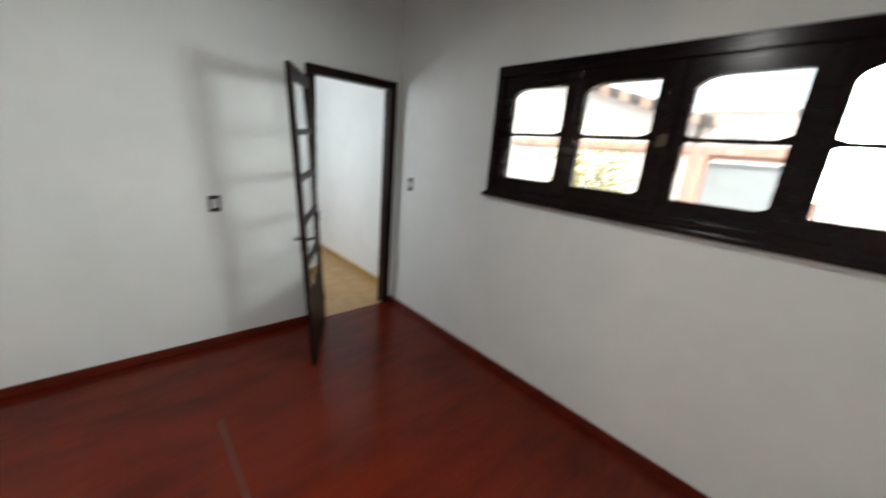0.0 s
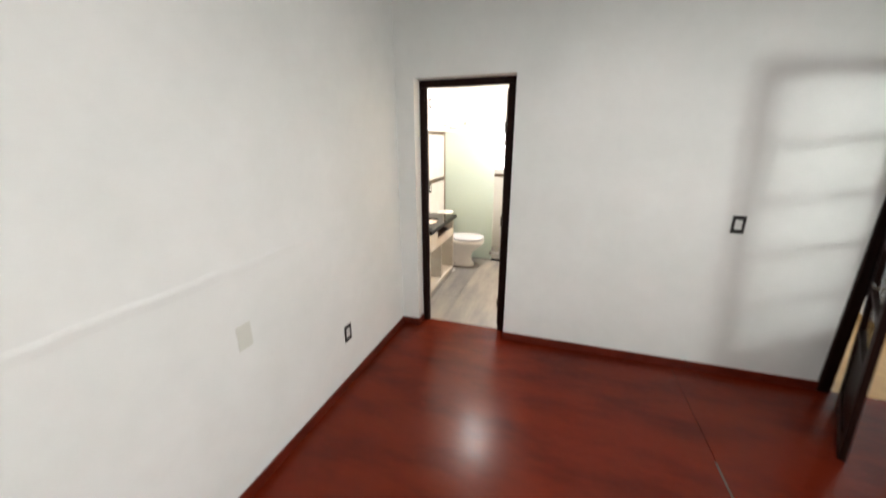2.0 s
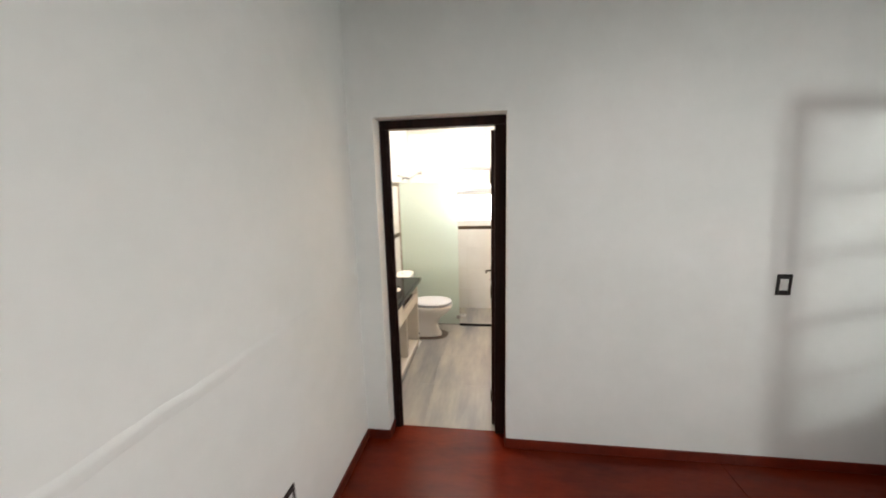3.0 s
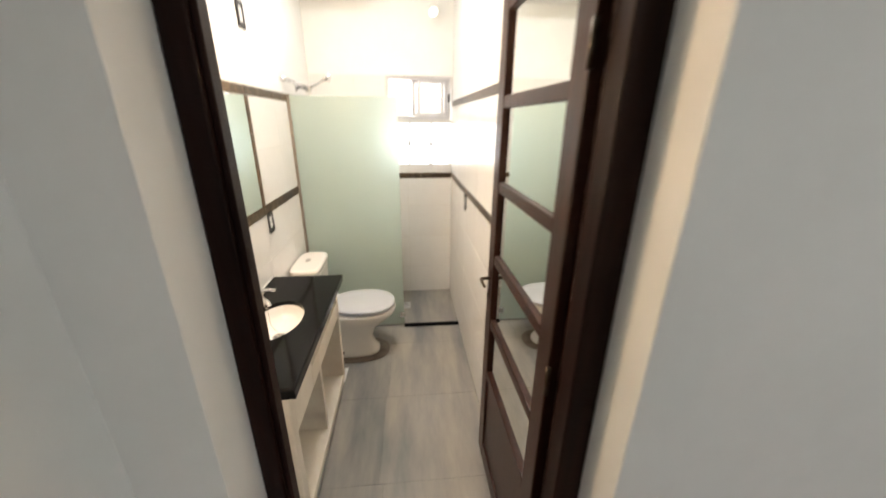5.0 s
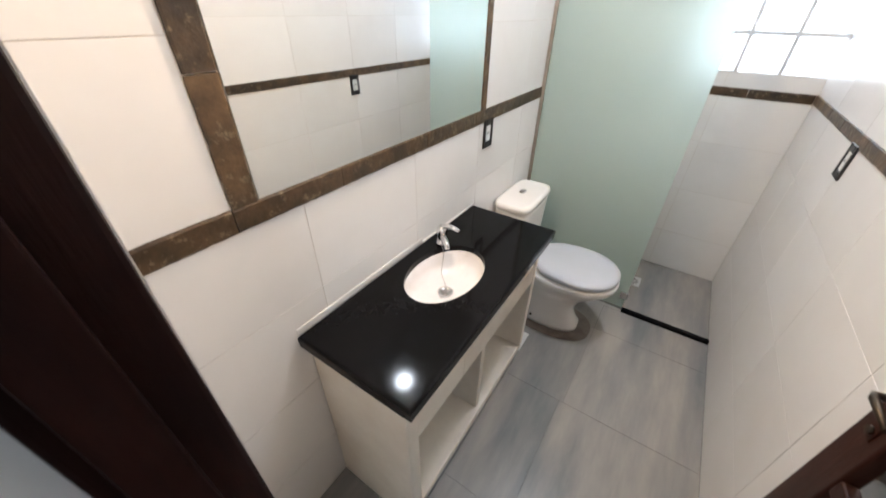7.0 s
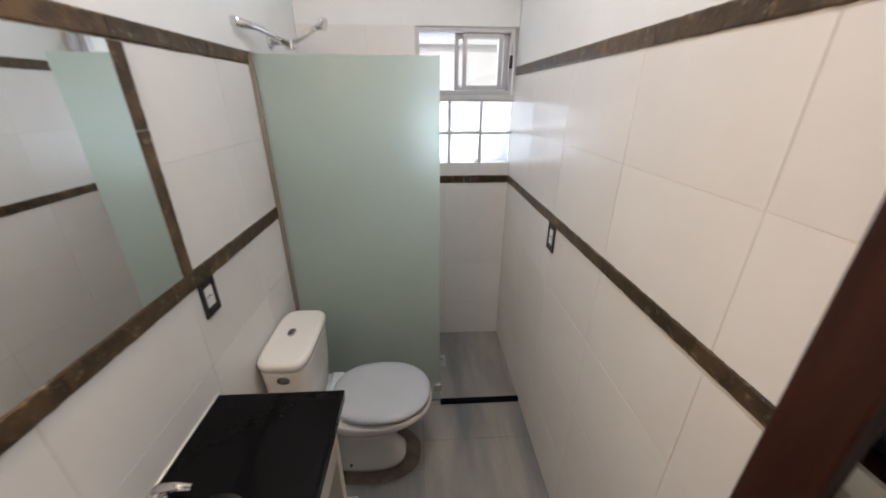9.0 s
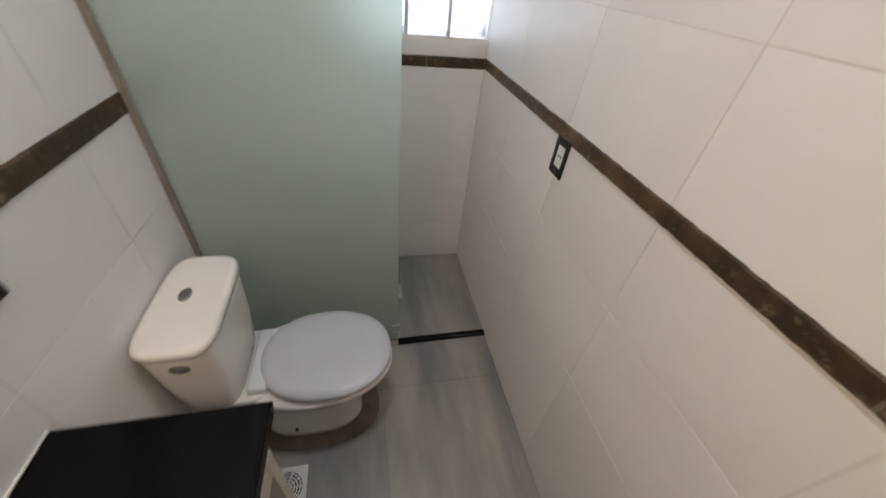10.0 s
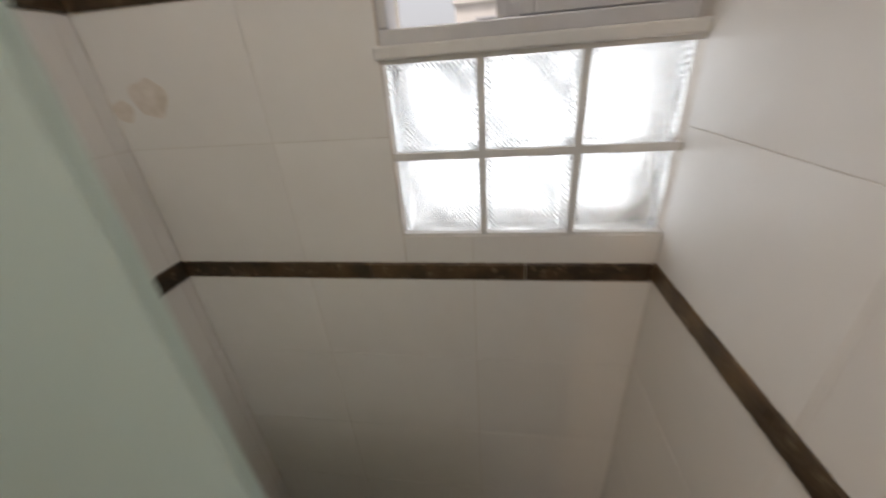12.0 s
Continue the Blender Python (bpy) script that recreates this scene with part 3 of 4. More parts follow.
def bath_window():
    w = empty("window_2")
    structure(w, "small grey aluminium sliding window, half open", "window")
    y0, y1 = BE + 0.01, BE + 0.085
    for a, b in (((WX0, y0, WZ0), (WX1, y1, WZ0 + 0.028)), ((WX0, y0, WZ1 - 0.028), (WX1, y1, WZ1)), ((WX0, y0, WZ0 + 0.028), (WX0 + 0.022, y1, WZ1 - 0.028)),
                 ((WX1 - 0.022, y0, WZ0 + 0.028), (WX1, y1, WZ1 - 0.028))):
        part("window_frame", box(a, b, 0.003), ALU, w)
    for k, (a, b, yy) in enumerate(((0.856, 1.090, y0 + 0.008), (0.812, WX1 - 0.024, y0 + 0.04))):
        s = part("sash", boxes([((a, yy, WZ0 + 0.03), (a + 0.024, yy + 0.022, WZ1 - 0.03)), ((b - 0.024, yy, WZ0 + 0.03), (b, yy + 0.022, WZ1 - 0.03)),
                                ((a + 0.024, yy, WZ0 + 0.03), (b - 0.024, yy + 0.022, WZ0 + 0.055)), ((a + 0.024, yy, WZ1 - 0.055), (b - 0.024, yy + 0.022, WZ1 - 0.03))], 0.002), ALU, w)
        p = part("pane", box((a + 0.022, yy + 0.009, WZ0 + 0.053), (b - 0.022, yy + 0.013, WZ1 - 0.053)), GLASS, s)
        p.visible_shadow = False
    part("latch", box((WX1 - 0.022, y0 - 0.014, 1.86), (WX1 - 0.004, y0 + 0.004, 1.93), 0.004), BLACK, w, "black plastic latch")
    part("sill", box((WX0 - 0.01, BE - 0.006, WZ0 - 0.024), (BR, BE + 0.09, WZ0), 0.004), MORTAR, w, "white plastered sill")


bath_window()


def glass_blocks():
    y0, y1 = BE + 0.003, BE + 0.07
    bars = [((GX0 - 0.004, y0, GZ0 + 0.181), (BR, y1, GZ0 + 0.197)), ((GX0 - 0.004, y0, GZ0 - 0.008), (BR, y1, GZ0 + 0.006)), ((GX0 - 0.004, y0, GZ1 - 0.010), (BR, y1, GZ1 + 0.006))]
    for k in (0, 1):
        for q0, q1 in ((GZ0 + 0.006, GZ0 + 0.181), (GZ0 + 0.197, GZ1 - 0.010)):
            bars.append(((GX0 + 0.186 + 0.1945 * k, y0, q0), (GX0 + 0.201 + 0.1945 * k, y1, q1)))
    g = structure(part("glass_block_panel", boxes(bars), MORTAR),
                  "six ribbed glass blocks in white mortar", "glass blocks")
    bm = bmesh.new()
    s = 0.186
    add_box(bm, (0.002, 0.006, 0.002), (s, 0.06, s))
    bmesh.ops.recalc_face_normals(bm, faces=bm.faces)
    bmesh.ops.bevel(bm, geom=list(bm.edges), offset=0.012, segments=3, profile=0.5, affect="EDGES")
    me = bpy.data.meshes.new("glass_block")
    bm.to_mesh(me)
    bm.free()
    me.materials.append(BLOCK)
    for i in range(3):
        for j in range(2):
            ob = new("glass_block", me)
            ob.parent = g
            ob.location = (GX0 + 0.001 + 0.1945 * i, BE + 0.0075, GZ0 + 0.003 + 0.190 * j)
            ob.visible_shadow = False


glass_blocks()

# ---------------------------------------------------------------- vanity
VY0, VY1, VX, VZ = 0.500, 1.485, 0.340, 0.823


def ring_slab(outer, inner, z0, z1):
    """A slab between an outer and an inner outline of the same number of points."""
    bm = bmesh.new()
    mx, my = sum(p[0] for p in outer) / len(outer), sum(p[1] for p in outer) / len(outer)
    hx, hy = max(p[0] for p in outer) - mx, max(p[1] for p in outer) - my
    r = 0.010
    profile = [(z0, outer)]
    for k in range(5):
        t = math.pi / 2 * k / 4
        d = r * (1 - math.cos(t))
        profile.append((z1 - r + r * math.sin(t), [(mx + (x - mx) * (hx - d) / hx, my + (y - my) * (hy - d) / hy) for x, y in outer]))
    profile += [(z1, inner), (z0, inner)]
    rings = [[bm.verts.new((x, y, z)) for x, y in ring] for z, ring in profile]
    n = len(outer)
    for ra, rb in zip(rings, rings[1:] + rings[:1]):
        for k in range(n):
            bm.faces.new((ra[k], ra[(k + 1) % n], rb[(k + 1) % n], rb[k]))
    bmesh.ops.recalc_face_normals(bm, faces=bm.faces)
    return bm


def countertop():
    cx, cy, a, b, n = 0.116, 0.985, 0.122, 0.178, 64
    x0, x1, y0, y1 = BL + 0.001, VX, VY0, VY1
    inner, outer = [], []
    mx, my, hx, hy = (x0 + x1) / 2, (y0 + y1) / 2, (x1 - x0) / 2, (y1 - y0) / 2
    for k in range(n):
        t = 2 * math.pi * k / n
        inner.append((cx + a * math.cos(t), cy + b * math.sin(t)))
        u, v = math.cos(t), math.sin(t)
        q = max(abs(u), abs(v))
        outer.append((mx + hx * u / q, my + hy * v / q))
    top = tagged(part("countertop", ring_slab(outer, inner, VZ - 0.022, VZ), GRANITE), "polished black granite countertop with an oval basin cut-out", "countertop")
    part("edge_band", box((VX - 0.022, VY0 + 0.002, VZ - 0.042), (VX - 0.001, VY1 - 0.002, VZ - 0.021), 0.002), GRANITE, top)
    part("edge_band", box((x0, VY0 + 0.001, VZ - 0.042), (VX - 0.022, VY0 + 0.02, VZ - 0.021), 0.002), GRANITE, top)
    # oval basin hanging under the cut-out
    rings = []
    for f, z in ((1.06, VZ - 0.023), (1.0, VZ - 0.023), (0.97, VZ - 0.037), (0.91, VZ - 0.060), (0.78, VZ - 0.080), (0.52, VZ - 0.093), (0.17, VZ - 0.100)):
        rings.append(oval(cx, cy, z, a * f, b * f, 48))
    outer_r = [oval(cx, cy, z, a * f, b * f, 48) for f, z in ((0.2, VZ - 0.118), (0.6, VZ - 0.11), (0.95, VZ - 0.08), (1.06, VZ - 0.03))]
    bm = loft(rings, closed=False)
    basin = tagged(part("sink_basin", bm, BASIN), "white oval ceramic undermount basin with brown stains", "sink")
    part("bowl_underside", loft(outer_r, closed=False), CERAMIC, basin)
    drain = part("drain_ring", loft([oval(cx, cy, VZ - 0.102, 0.028, 0.028, 24), oval(cx, cy, VZ - 0.094, 0.030, 0.030, 24), oval(cx, cy, VZ - 0.092, 0.022, 0.022, 24), oval(cx, cy, VZ - 0.099, 0.018, 0.018, 24)]), CHROME, basin, "chrome basin drain")
    for k in range(3):
        t = math.pi * k / 3
        part("drain_bar", box((cx - 0.021, cy - 0.002, VZ - 0.097), (cx + 0.021, cy + 0.002, VZ - 0.093)), CHROME, basin).matrix_basis = Matrix.Translation((cx, cy, 0)) @ pose(0, 0, 0, 0, 0, 60 * k) @ Matrix.Translation((-cx, -cy, 0))


countertop()


upstand = tagged(part("upstand_strip", box((BL + 0.0005, VY0 + 0.004, VZ + 0.0005), (BL + 0.0035, 1.085, VZ + 0.022), 0.001), TILE), "low white tile strip along the wall behind the granite", "upstand")
tagged(part("sealant_bead", tube([(BL + 0.003, 1.09, VZ + 0.002), (BL + 0.003, 1.30, VZ + 0.002), (BL + 0.003, VY1 - 0.005, VZ + 0.002)], 0.0035, 8), WHITE_PL), "thin white sealant bead between granite and tile", "sealant")


def vanity():
    v = tagged(empty("vanity_cabinet"), "cream painted masonry vanity with open shelves below the granite", "cabinet")
    x0, x1, zt = BL + 0.001, 0.300, VZ - 0.0425
    y0, y1 = VY0 + 0.028, VY1 - 0.02
    part("side_panel", box((x0, y0, 0.0), (x1, y0 + 0.05, zt), 0.006), MASON, v)
    part("side_panel", box((x0, y1 - 0.035, 0.116), (x1, y1, zt), 0.004), MASON, v)
    part("back_panel", box((x0, y0 + 0.05, 0.06), (x0 + 0.012, y1 - 0.035, zt)), MASON, v)
    part("apron", box((x1 - 0.03, y0 + 0.05, 0.555), (x1 - 0.002, y0 + 0.30, zt), 0.003), MASON, v)
    part("rail", box((x1 - 0.03, y0 + 0.30, 0.555), (x1 - 0.002, y1 - 0.035, 0.655), 0.003), MASON, v)
    part("rail", box((x1 - 0.03, y0 + 0.30, zt - 0.022), (x1 - 0.004, y1 - 0.035, zt), 0.002), MASON, v)
    part("shelf", box((x0 + 0.012, y0 + 0.05, 0.545), (x1 - 0.03, y1 - 0.035, 0.57), 0.002), MASON, v)
    part("divider", box((x0 + 0.012, 1.0, 0.115), (x1 - 0.02, 1.03, 0.546), 0.003), MASON, v)
    part("bottom_slab", box((x0, y0 + 0.05, 0.075), (x1 - 0.004, y1 - 0.002, 0.115), 0.006), MASON, v)
    part("plinth", box((x0, y0 + 0.05, 0.0), (x1 - 0.016, y1 - 0.006, 0.076), 0.003), FLOOR_TILE, v, "grey tile plinth")
    part("drawer_tray", box((x0 + 0.04, y0 + 0.32, 0.571), (x1 - 0.045, y1 - 0.05, 0.655), 0.004), WOOD_RED, v, "dark brown wooden drawer pushed in")
    return v


vanity()

# wall tap over the basin


def faucet():
    f = tagged(empty("faucet", pose(0.002, 1.128, VZ, 0, 0, -40) @ Matrix.Scale(0.87, 4)), "chrome lever basin tap standing on the granite", "faucet")
    body = loft([oval(0, 0, 0.0, 0.027, 0.027, 24), oval(0, 0, 0.007, 0.027, 0.027, 24), oval(0, 0, 0.012, 0.022, 0.022, 24), oval(0, 0, 0.055, 0.0205, 0.0205, 24), oval(0, 0, 0.060, 0.024, 0.024, 24), oval(0, 0, 0.080, 0.023, 0.023, 24), oval(0, 0, 0.090, 0.015, 0.015, 24)])
    part("body", body, CHROME, f)
    part("spout", tube([(0.0, 0, 0.036), (0.03, 0, 0.044), (0.058, 0, 0.042), (0.078, 0, 0.032), (0.084, 0, 0.020)], [0.016, 0.015, 0.014, 0.013, 0.012]), CHROME, f)
    part("lever", tube([(0.0, 0.0, 0.084), (0.014, 0.012, 0.094), (0.042, 0.036, 0.098), (0.068, 0.058, 0.092)], [0.014, 0.012, 0.010, 0.007]), CHROME, f)
    pts = []
    for k in range(26):
        t = k / 25
        pts.append((0.05 + 0.155 * t, -0.018 - 0.025 * t + 0.008 * math.sin(t * 8), max(0.012 - 0.02 * t, 0.012 - 0.142 * (t - 0.12)) if t < 0.3 else -0.014 - 0.098 * (t - 0.3) / 0.7))
    part("chain", tube(pts, 0.0016, 6), DULL, f, "thin stopper chain")


faucet()

# ---------------------------------------------------------------- toilet


def toilet():
    t = tagged(empty("toilet", pose(0, 1.872, 0)), "white ceramic toilet with a close-coupled cistern and pale lilac lid", "toilet")
    # cistern
    tank = [oval(0.04, 0, z, a, b, 48, 5.0) for z, a, b in ((0.385, 0.075, 0.145), (0.40, 0.082, 0.155), (0.55, 0.094, 0.172), (0.70, 0.098, 0.183), (0.722, 0.098, 0.183))]
    part("cistern", loft(tank), CERAMIC, t)
    lid = [oval(0.042, 0, z, a, b, 48, 4.5) for z, a, b in ((0.724, 0.095, 0.188), (0.728, 0.101, 0.195), (0.748, 0.103, 0.197), (0.758, 0.099, 0.193), (0.764, 0.085, 0.178))]
    part("cistern_lid", loft(lid), CERAMIC, t)
    part("flush_button", loft([oval(0.03, 0.01, z, a, b, 28) for z, a, b in ((0.762, 0.017, 0.026), (0.768, 0.017, 0.026), (0.769, 0.014, 0.022))]), DULL, t, "oval steel flush button")
    bm = loft([oval(0, 0, z, r, r * 0.72, 28) for z, r in ((0.0, 0.026), (0.007, 0.026), (0.009, 0.021), (0.006, 0.019), (0.006, 0.012), (0.010, 0.01))])
    part("side_knob", bm, DULL, t, "steel blanking cap").matrix_basis = pose(0.045, -0.176, 0.672, 90, 0, 0)
    # pan: foot, waist and bowl
    pan = []
    for z, cx, a, b, p in ((0.0, 0.30, 0.200, 0.110, 2.6), (0.025, 0.30, 0.198, 0.108, 2.6), (0.06, 0.295, 0.175, 0.090, 2.5), (0.14, 0.29, 0.158, 0.080, 2.4), (0.22, 0.30, 0.185, 0.100, 2.3),
                           (0.29, 0.325, 0.246, 0.144, 2.2), (0.345, 0.345, 0.280, 0.182, 2.15), (0.375, 0.352, 0.284, 0.192, 2.15), (0.392, 0.352, 0.280, 0.190, 2.15)):
        pan.append(oval(cx, 0, z, a, b, 48, p))
    part("pan", loft(pan), CERAMIC, t)
    part("deck", loft([oval(0.10, 0, z, 0.10, b, 40, 5) for z, b in ((0.30, 0.10), (0.36, 0.14), (0.394, 0.15), (0.40, 0.147))]), CERAMIC, t)
    seat = [oval(0.395, 0, z, a, b, 56, 2.2) for z, a, b in ((0.393, 0.214, 0.172), (0.397, 0.220, 0.177), (0.407, 0.220, 0.177), (0.410, 0.216, 0.173))]
    part("seat", loft(seat), SEAT, t, "pale lilac toilet seat")
    lid = [oval(0.395, 0, z, a, b, 56, 2.2) for z, a, b in ((0.411, 0.226, 0.182), (0.414, 0.233, 0.189), (0.426, 0.234, 0.190), (0.434, 0.227, 0.184), (0.439, 0.20, 0.16), (0.441, 0.1, 0.08))]
    part("lid", loft(lid), SEAT, t, "closed pale lilac lid")
    part("hinge_bar", box((0.138, -0.128, 0.396), (0.200, 0.128, 0.432), 0.009, 3), HINGE_PL, t, "pale blue-white hinge cover")
    for s in (-1, 1):
        part("bolt_cap", loft([oval(0.235, 0.099 * s, z, r, r, 16) for z, r in ((0.035, 0.007), (0.046, 0.0065), (0.050, 0.004))]), BRONZE, t)
    return t


toilet()
# cement bedding round the foot
tagged(part("bedding_ring", loft([oval(0.31, 1.868, z, a, b, 48, 2.5) for z, a, b in ((0.0, 0.265, 0.165), (0.002, 0.262, 0.162), (0.003, 0.20, 0.11))]),
            shader("brown_stained_cement", (0.12, 0.095, 0.075), 0.7, second=(0.19, 0.155, 0.13), scale=14, grain=0.2, bump=0.2)), "brown stained cement ring on the floor round the toilet foot", "stain")

# ---------------------------------------------------------------- shower
screen = tagged(empty("shower_screen"), "frosted pale green glass shower screen held to the wall", "shower screen")
part("pane", box((BL + 0.014, 2.191, 0.012), (0.690, 2.199, 1.862), 0.0015), FROST, screen)
part("wall_channel", boxes([((BL + 0.001, 2.183, 0.0), (BL + 0.02, 2.1905, 1.862)), ((BL + 0.001, 2.1995, 0.0), (BL + 0.02, 2.207, 1.862)), ((BL + 0.001, 2.1905, 0.0), (BL + 0.013, 2.1995, 1.862))], 0.001), CHANNEL, screen, "aluminium wall channel")
part("clamp", box((0.655, 2.180, 0.085), (0.700, 2.210, 0.135), 0.005, 3), CHROME, screen, "chrome glass clamp")
part("bottom_gasket", box((BL + 0.02, 2.188, 0.0), (0.69, 2.202, 0.012)), DULL, screen)
tagged(part("shower_threshold", box((0.692, 2.158, -0.004), (BR - 0.001, 2.186, 0.024), 0.004), GRANITE), "low black granite threshold across the shower entrance", "threshold")


def floor_drain(x, y, size, material, label):
    d = tagged(empty("floor_drain", pose(x, y, 0.0)), label, "floor drain")
    h = size / 2
    part("frame", boxes([((-h, -h, -0.002), (h, -h + 0.012, 0.004)), ((-h, h - 0.012, -0.002), (h, h, 0.004)), ((-h, -h + 0.012, -0.002), (-h + 0.012, h - 0.012, 0.004)), ((h - 0.012, -h + 0.012, -0.002), (h, h - 0.012, 0.004))], 0.001), material, d)
    part("well", box((-h + 0.012, -h + 0.012, -0.002), (h - 0.012, h - 0.012, 0.0008)), BLACK, d)
    # corner plates and slotted rings
    for k, (r0, r1) in enumerate(((0.018, 0.12), (0.20, 0.27), (0.35, 0.42), (0.50, 0.57), (0.65, 0.72))):
        bm = bmesh.new()
        n = 36
        a = [bm.verts.new((r0 * h * math.cos(2 * math.pi * i / n), r0 * h * math.sin(2 * math.pi * i / n), 0.003)) for i in range(n)]
        b = [bm.verts.new((r1 * h * math.cos(2 * math.pi * i / n), r1 * h * math.sin(2 * math.pi * i / n), 0.003)) for i in range(n)]
        c = [bm.verts.new((r1 * h * math.cos(2 * math.pi * i / n), r1 * h * math.sin(2 * math.pi * i / n), 0.001)) for i in range(n)]
        for i in range(n):
            j = (i + 1) % n
            bm.faces.new((a[i], b[i], b[j], a[j]))
            bm.faces.new((b[i], c[i], c[j], b[j]))
        part("grate_ring", bm, material, d)
    for k in range(10):
        s = part("grate_spoke", box((0.1 * h, -0.002, 0.001), (0.8 * h, 0.002, 0.0032)), material, d)
        s.matrix_basis = pose(0, 0, 0, 0, 0, 36 * k)
    for sx in (-1, 1):
        for sy in (-1, 1):
            bm = bmesh.new()
            e = h - 0.011
            pts = [(e * sx, e * sy), (e * sx, 0.05 * h * sy)] + [(sx * h * 0.78 * math.cos(q), sy * h * 0.78 * math.sin(q)) for q in [math.pi / 2 * i / 6 for i in range(7)]] + [(0.05 * h * sx, e * sy)]
            top = [bm.verts.new((x_, y_, 0.0034)) for x_, y_ in pts]
            low = [bm.verts.new((x_, y_, 0.001)) for x_, y_ in pts]
            bm.faces.new(top)
            for i in range(len(pts)):
                j = (i + 1) % len(pts)
                bm.faces.new((top[i], top[j], low[j], low[i]))
            bmesh.ops.recalc_face_normals(bm, faces=bm.faces)
            part("corner_plate", bm, material, d)
    return d


floor_drain(0.690, 2.543, 0.115, ALU, "square steel floor drain in the shower floor")
floor_drain(0.212, 1.575 + 0.0, 0.145, WHITE_PL, "square white plastic floor drain beside the vanity")

# old fixing stains on the end wall
STAIN = shader("brown_wall_stain", (0.60, 0.53, 0.46), 0.5, second=(0.72, 0.66, 0.61), scale=25, grain=0.1)
for sx, sz, a, b in ((0.045, 1.655, 0.046, 0.040), (-0.034, 1.632, 0.026, 0.024)):
    ring = [(sx + a * math.cos(q) * (1 + 0.12 * math.sin(3 * q)), sz + b * math.sin(q) * (1 + 0.1 * math.cos(5 * q))) for q in [2 * math.pi * i / 28 for i in range(28)]]
    bm = loft([[(x_, BE + 0.0005, z_) for x_, z_ in ring], [(x_, BE - 0.0006, z_) for x_, z_ in ring]])
    tagged(part("wall_stain", bm, STAIN), "faint brown stain on the white end wall tile", "stain")

# shower arm above the screen
arm = tagged(empty("shower"), "chrome shower arm with a hand spray on the wall", "shower")
part("wall_flange", loft([[(BL + d, 2.45 + r * math.cos(q), 1.93 + r * math.sin(q)) for q in [2 * math.pi * i / 20 for i in range(20)]] for d, r in ((0.0, 0.03), (0.008, 0.03), (0.014, 0.014))]), CHROME, arm)
part("arm_tube", tube([(BL + 0.005, 2.45, 1.93), (0.03, 2.43, 1.925), (0.09, 2.41, 1.945), (0.17, 2.39, 1.985)], [0.011, 0.011, 0.010, 0.010]), CHROME, arm)
part("spray_head", tube([(0.165, 2.392, 1.982), (0.19, 2.385, 1.995), (0.205, 2.382, 1.99)], [0.012, 0.024, 0.026]), CHROME, arm)
part("holder", box((0.01, 2.41, 1.90), (0.05, 2.45, 1.94), 0.006, 3), CHROME, arm)
part("handle", tube([(-0.055, 2.10, 1.955), (-0.03, 2.2, 1.957), (0.0, 2.32, 1.945), (0.03, 2.42, 1.92)], [0.017, 0.014, 0.011, 0.011]), CHROME, arm)

# ---------------------------------------------------------------- plates, lamps and small fittings


def plate(name, m, label, category, kind, group=""):
    """Wall plate in its own space: lies in the plane x, z, faces -y."""
    p = tagged(empty(name, m), label, category, group)
    w, h = 0.039, 0.062
    part("frame", boxes([((-w, -0.009, -h), (-0.022, 0, h)), ((0.022, -0.009, -h), (w, 0, h)), ((-0.022, -0.009, -h), (0.022, 0, -0.034)), ((-0.022, -0.009, 0.034), (0.022, 0, h))], 0.0025), BLACK, p, "black plastic surround")
    part("insert", box((-0.022, -0.006, -0.034), (0.022, 0, 0.034), 0.002), WHITE_PL, p)
    if kind == "switch":
        part("rocker", box((-0.012, -0.0095, -0.022), (0.012, -0.005, 0.022), 0.002), WHITE_PL, p)
    else:
        for k in (-1, 0, 1):
            part("hole", tube([(0.009 * k, -0.0064, 0.004 * (k == 0)), (0.009 * k, -0.0058, 0.004 * (k == 0))], 0.0032, 10), BLACK, p)
        part("socket_rim", boxes([((-0.018, -0.0075, -0.011), (0.018, -0.006, -0.009)), ((-0.018, -0.0075, 0.011), (0.018, -0.006, 0.013))], 0.0005), WHITE_PL, p)
    return p


LAB = "black wall plate with a white rocker switch"
LSO = "black wall plate with a white power socket"
plate("light_switch", pose(2.781, 0.0, 1.182), LAB + " on the painted wall", "switch", "switch", "wall plates")
plate("light_switch", pose(XR, -0.266, 1.362, 0, 0, -90), LAB + " beside the hall doorway", "switch", "switch", "wall plates")
plate("wall_socket", pose(XL, -0.962, 0.415, 0, 0, 90), LSO + " low on the wall", "socket", "socket", "wall plates")
plate("wall_socket", pose(XL, -2.603, 0.372, 0, 0, 90), LSO + " low on the wall", "socket", "socket", "wall plates")
plate("wall_socket", pose(BL - 0.001, 1.575, 1.135, 0, 0, 90), LSO + " under the stone border", "socket", "socket", "wall plates")
plate("wall_socket", pose(BR + 0.001, 1.985, 1.150, 0, 0, -90), LSO + " under the stone border", "socket", "socket", "wall plates")
plate("light_switch", pose(BL - 0.001, 1.62, 2.20, 0, 0, 90), "white wall plate high on the painted wall", "switch", "switch", "wall plates")
tagged(part("blank_plate", box((XL, -1.822, 0.79), (XL + 0.005, -1.742, 0.915), 0.003), BEIGE_PL), "aged beige blank cover plate on the wall", "cover plate")

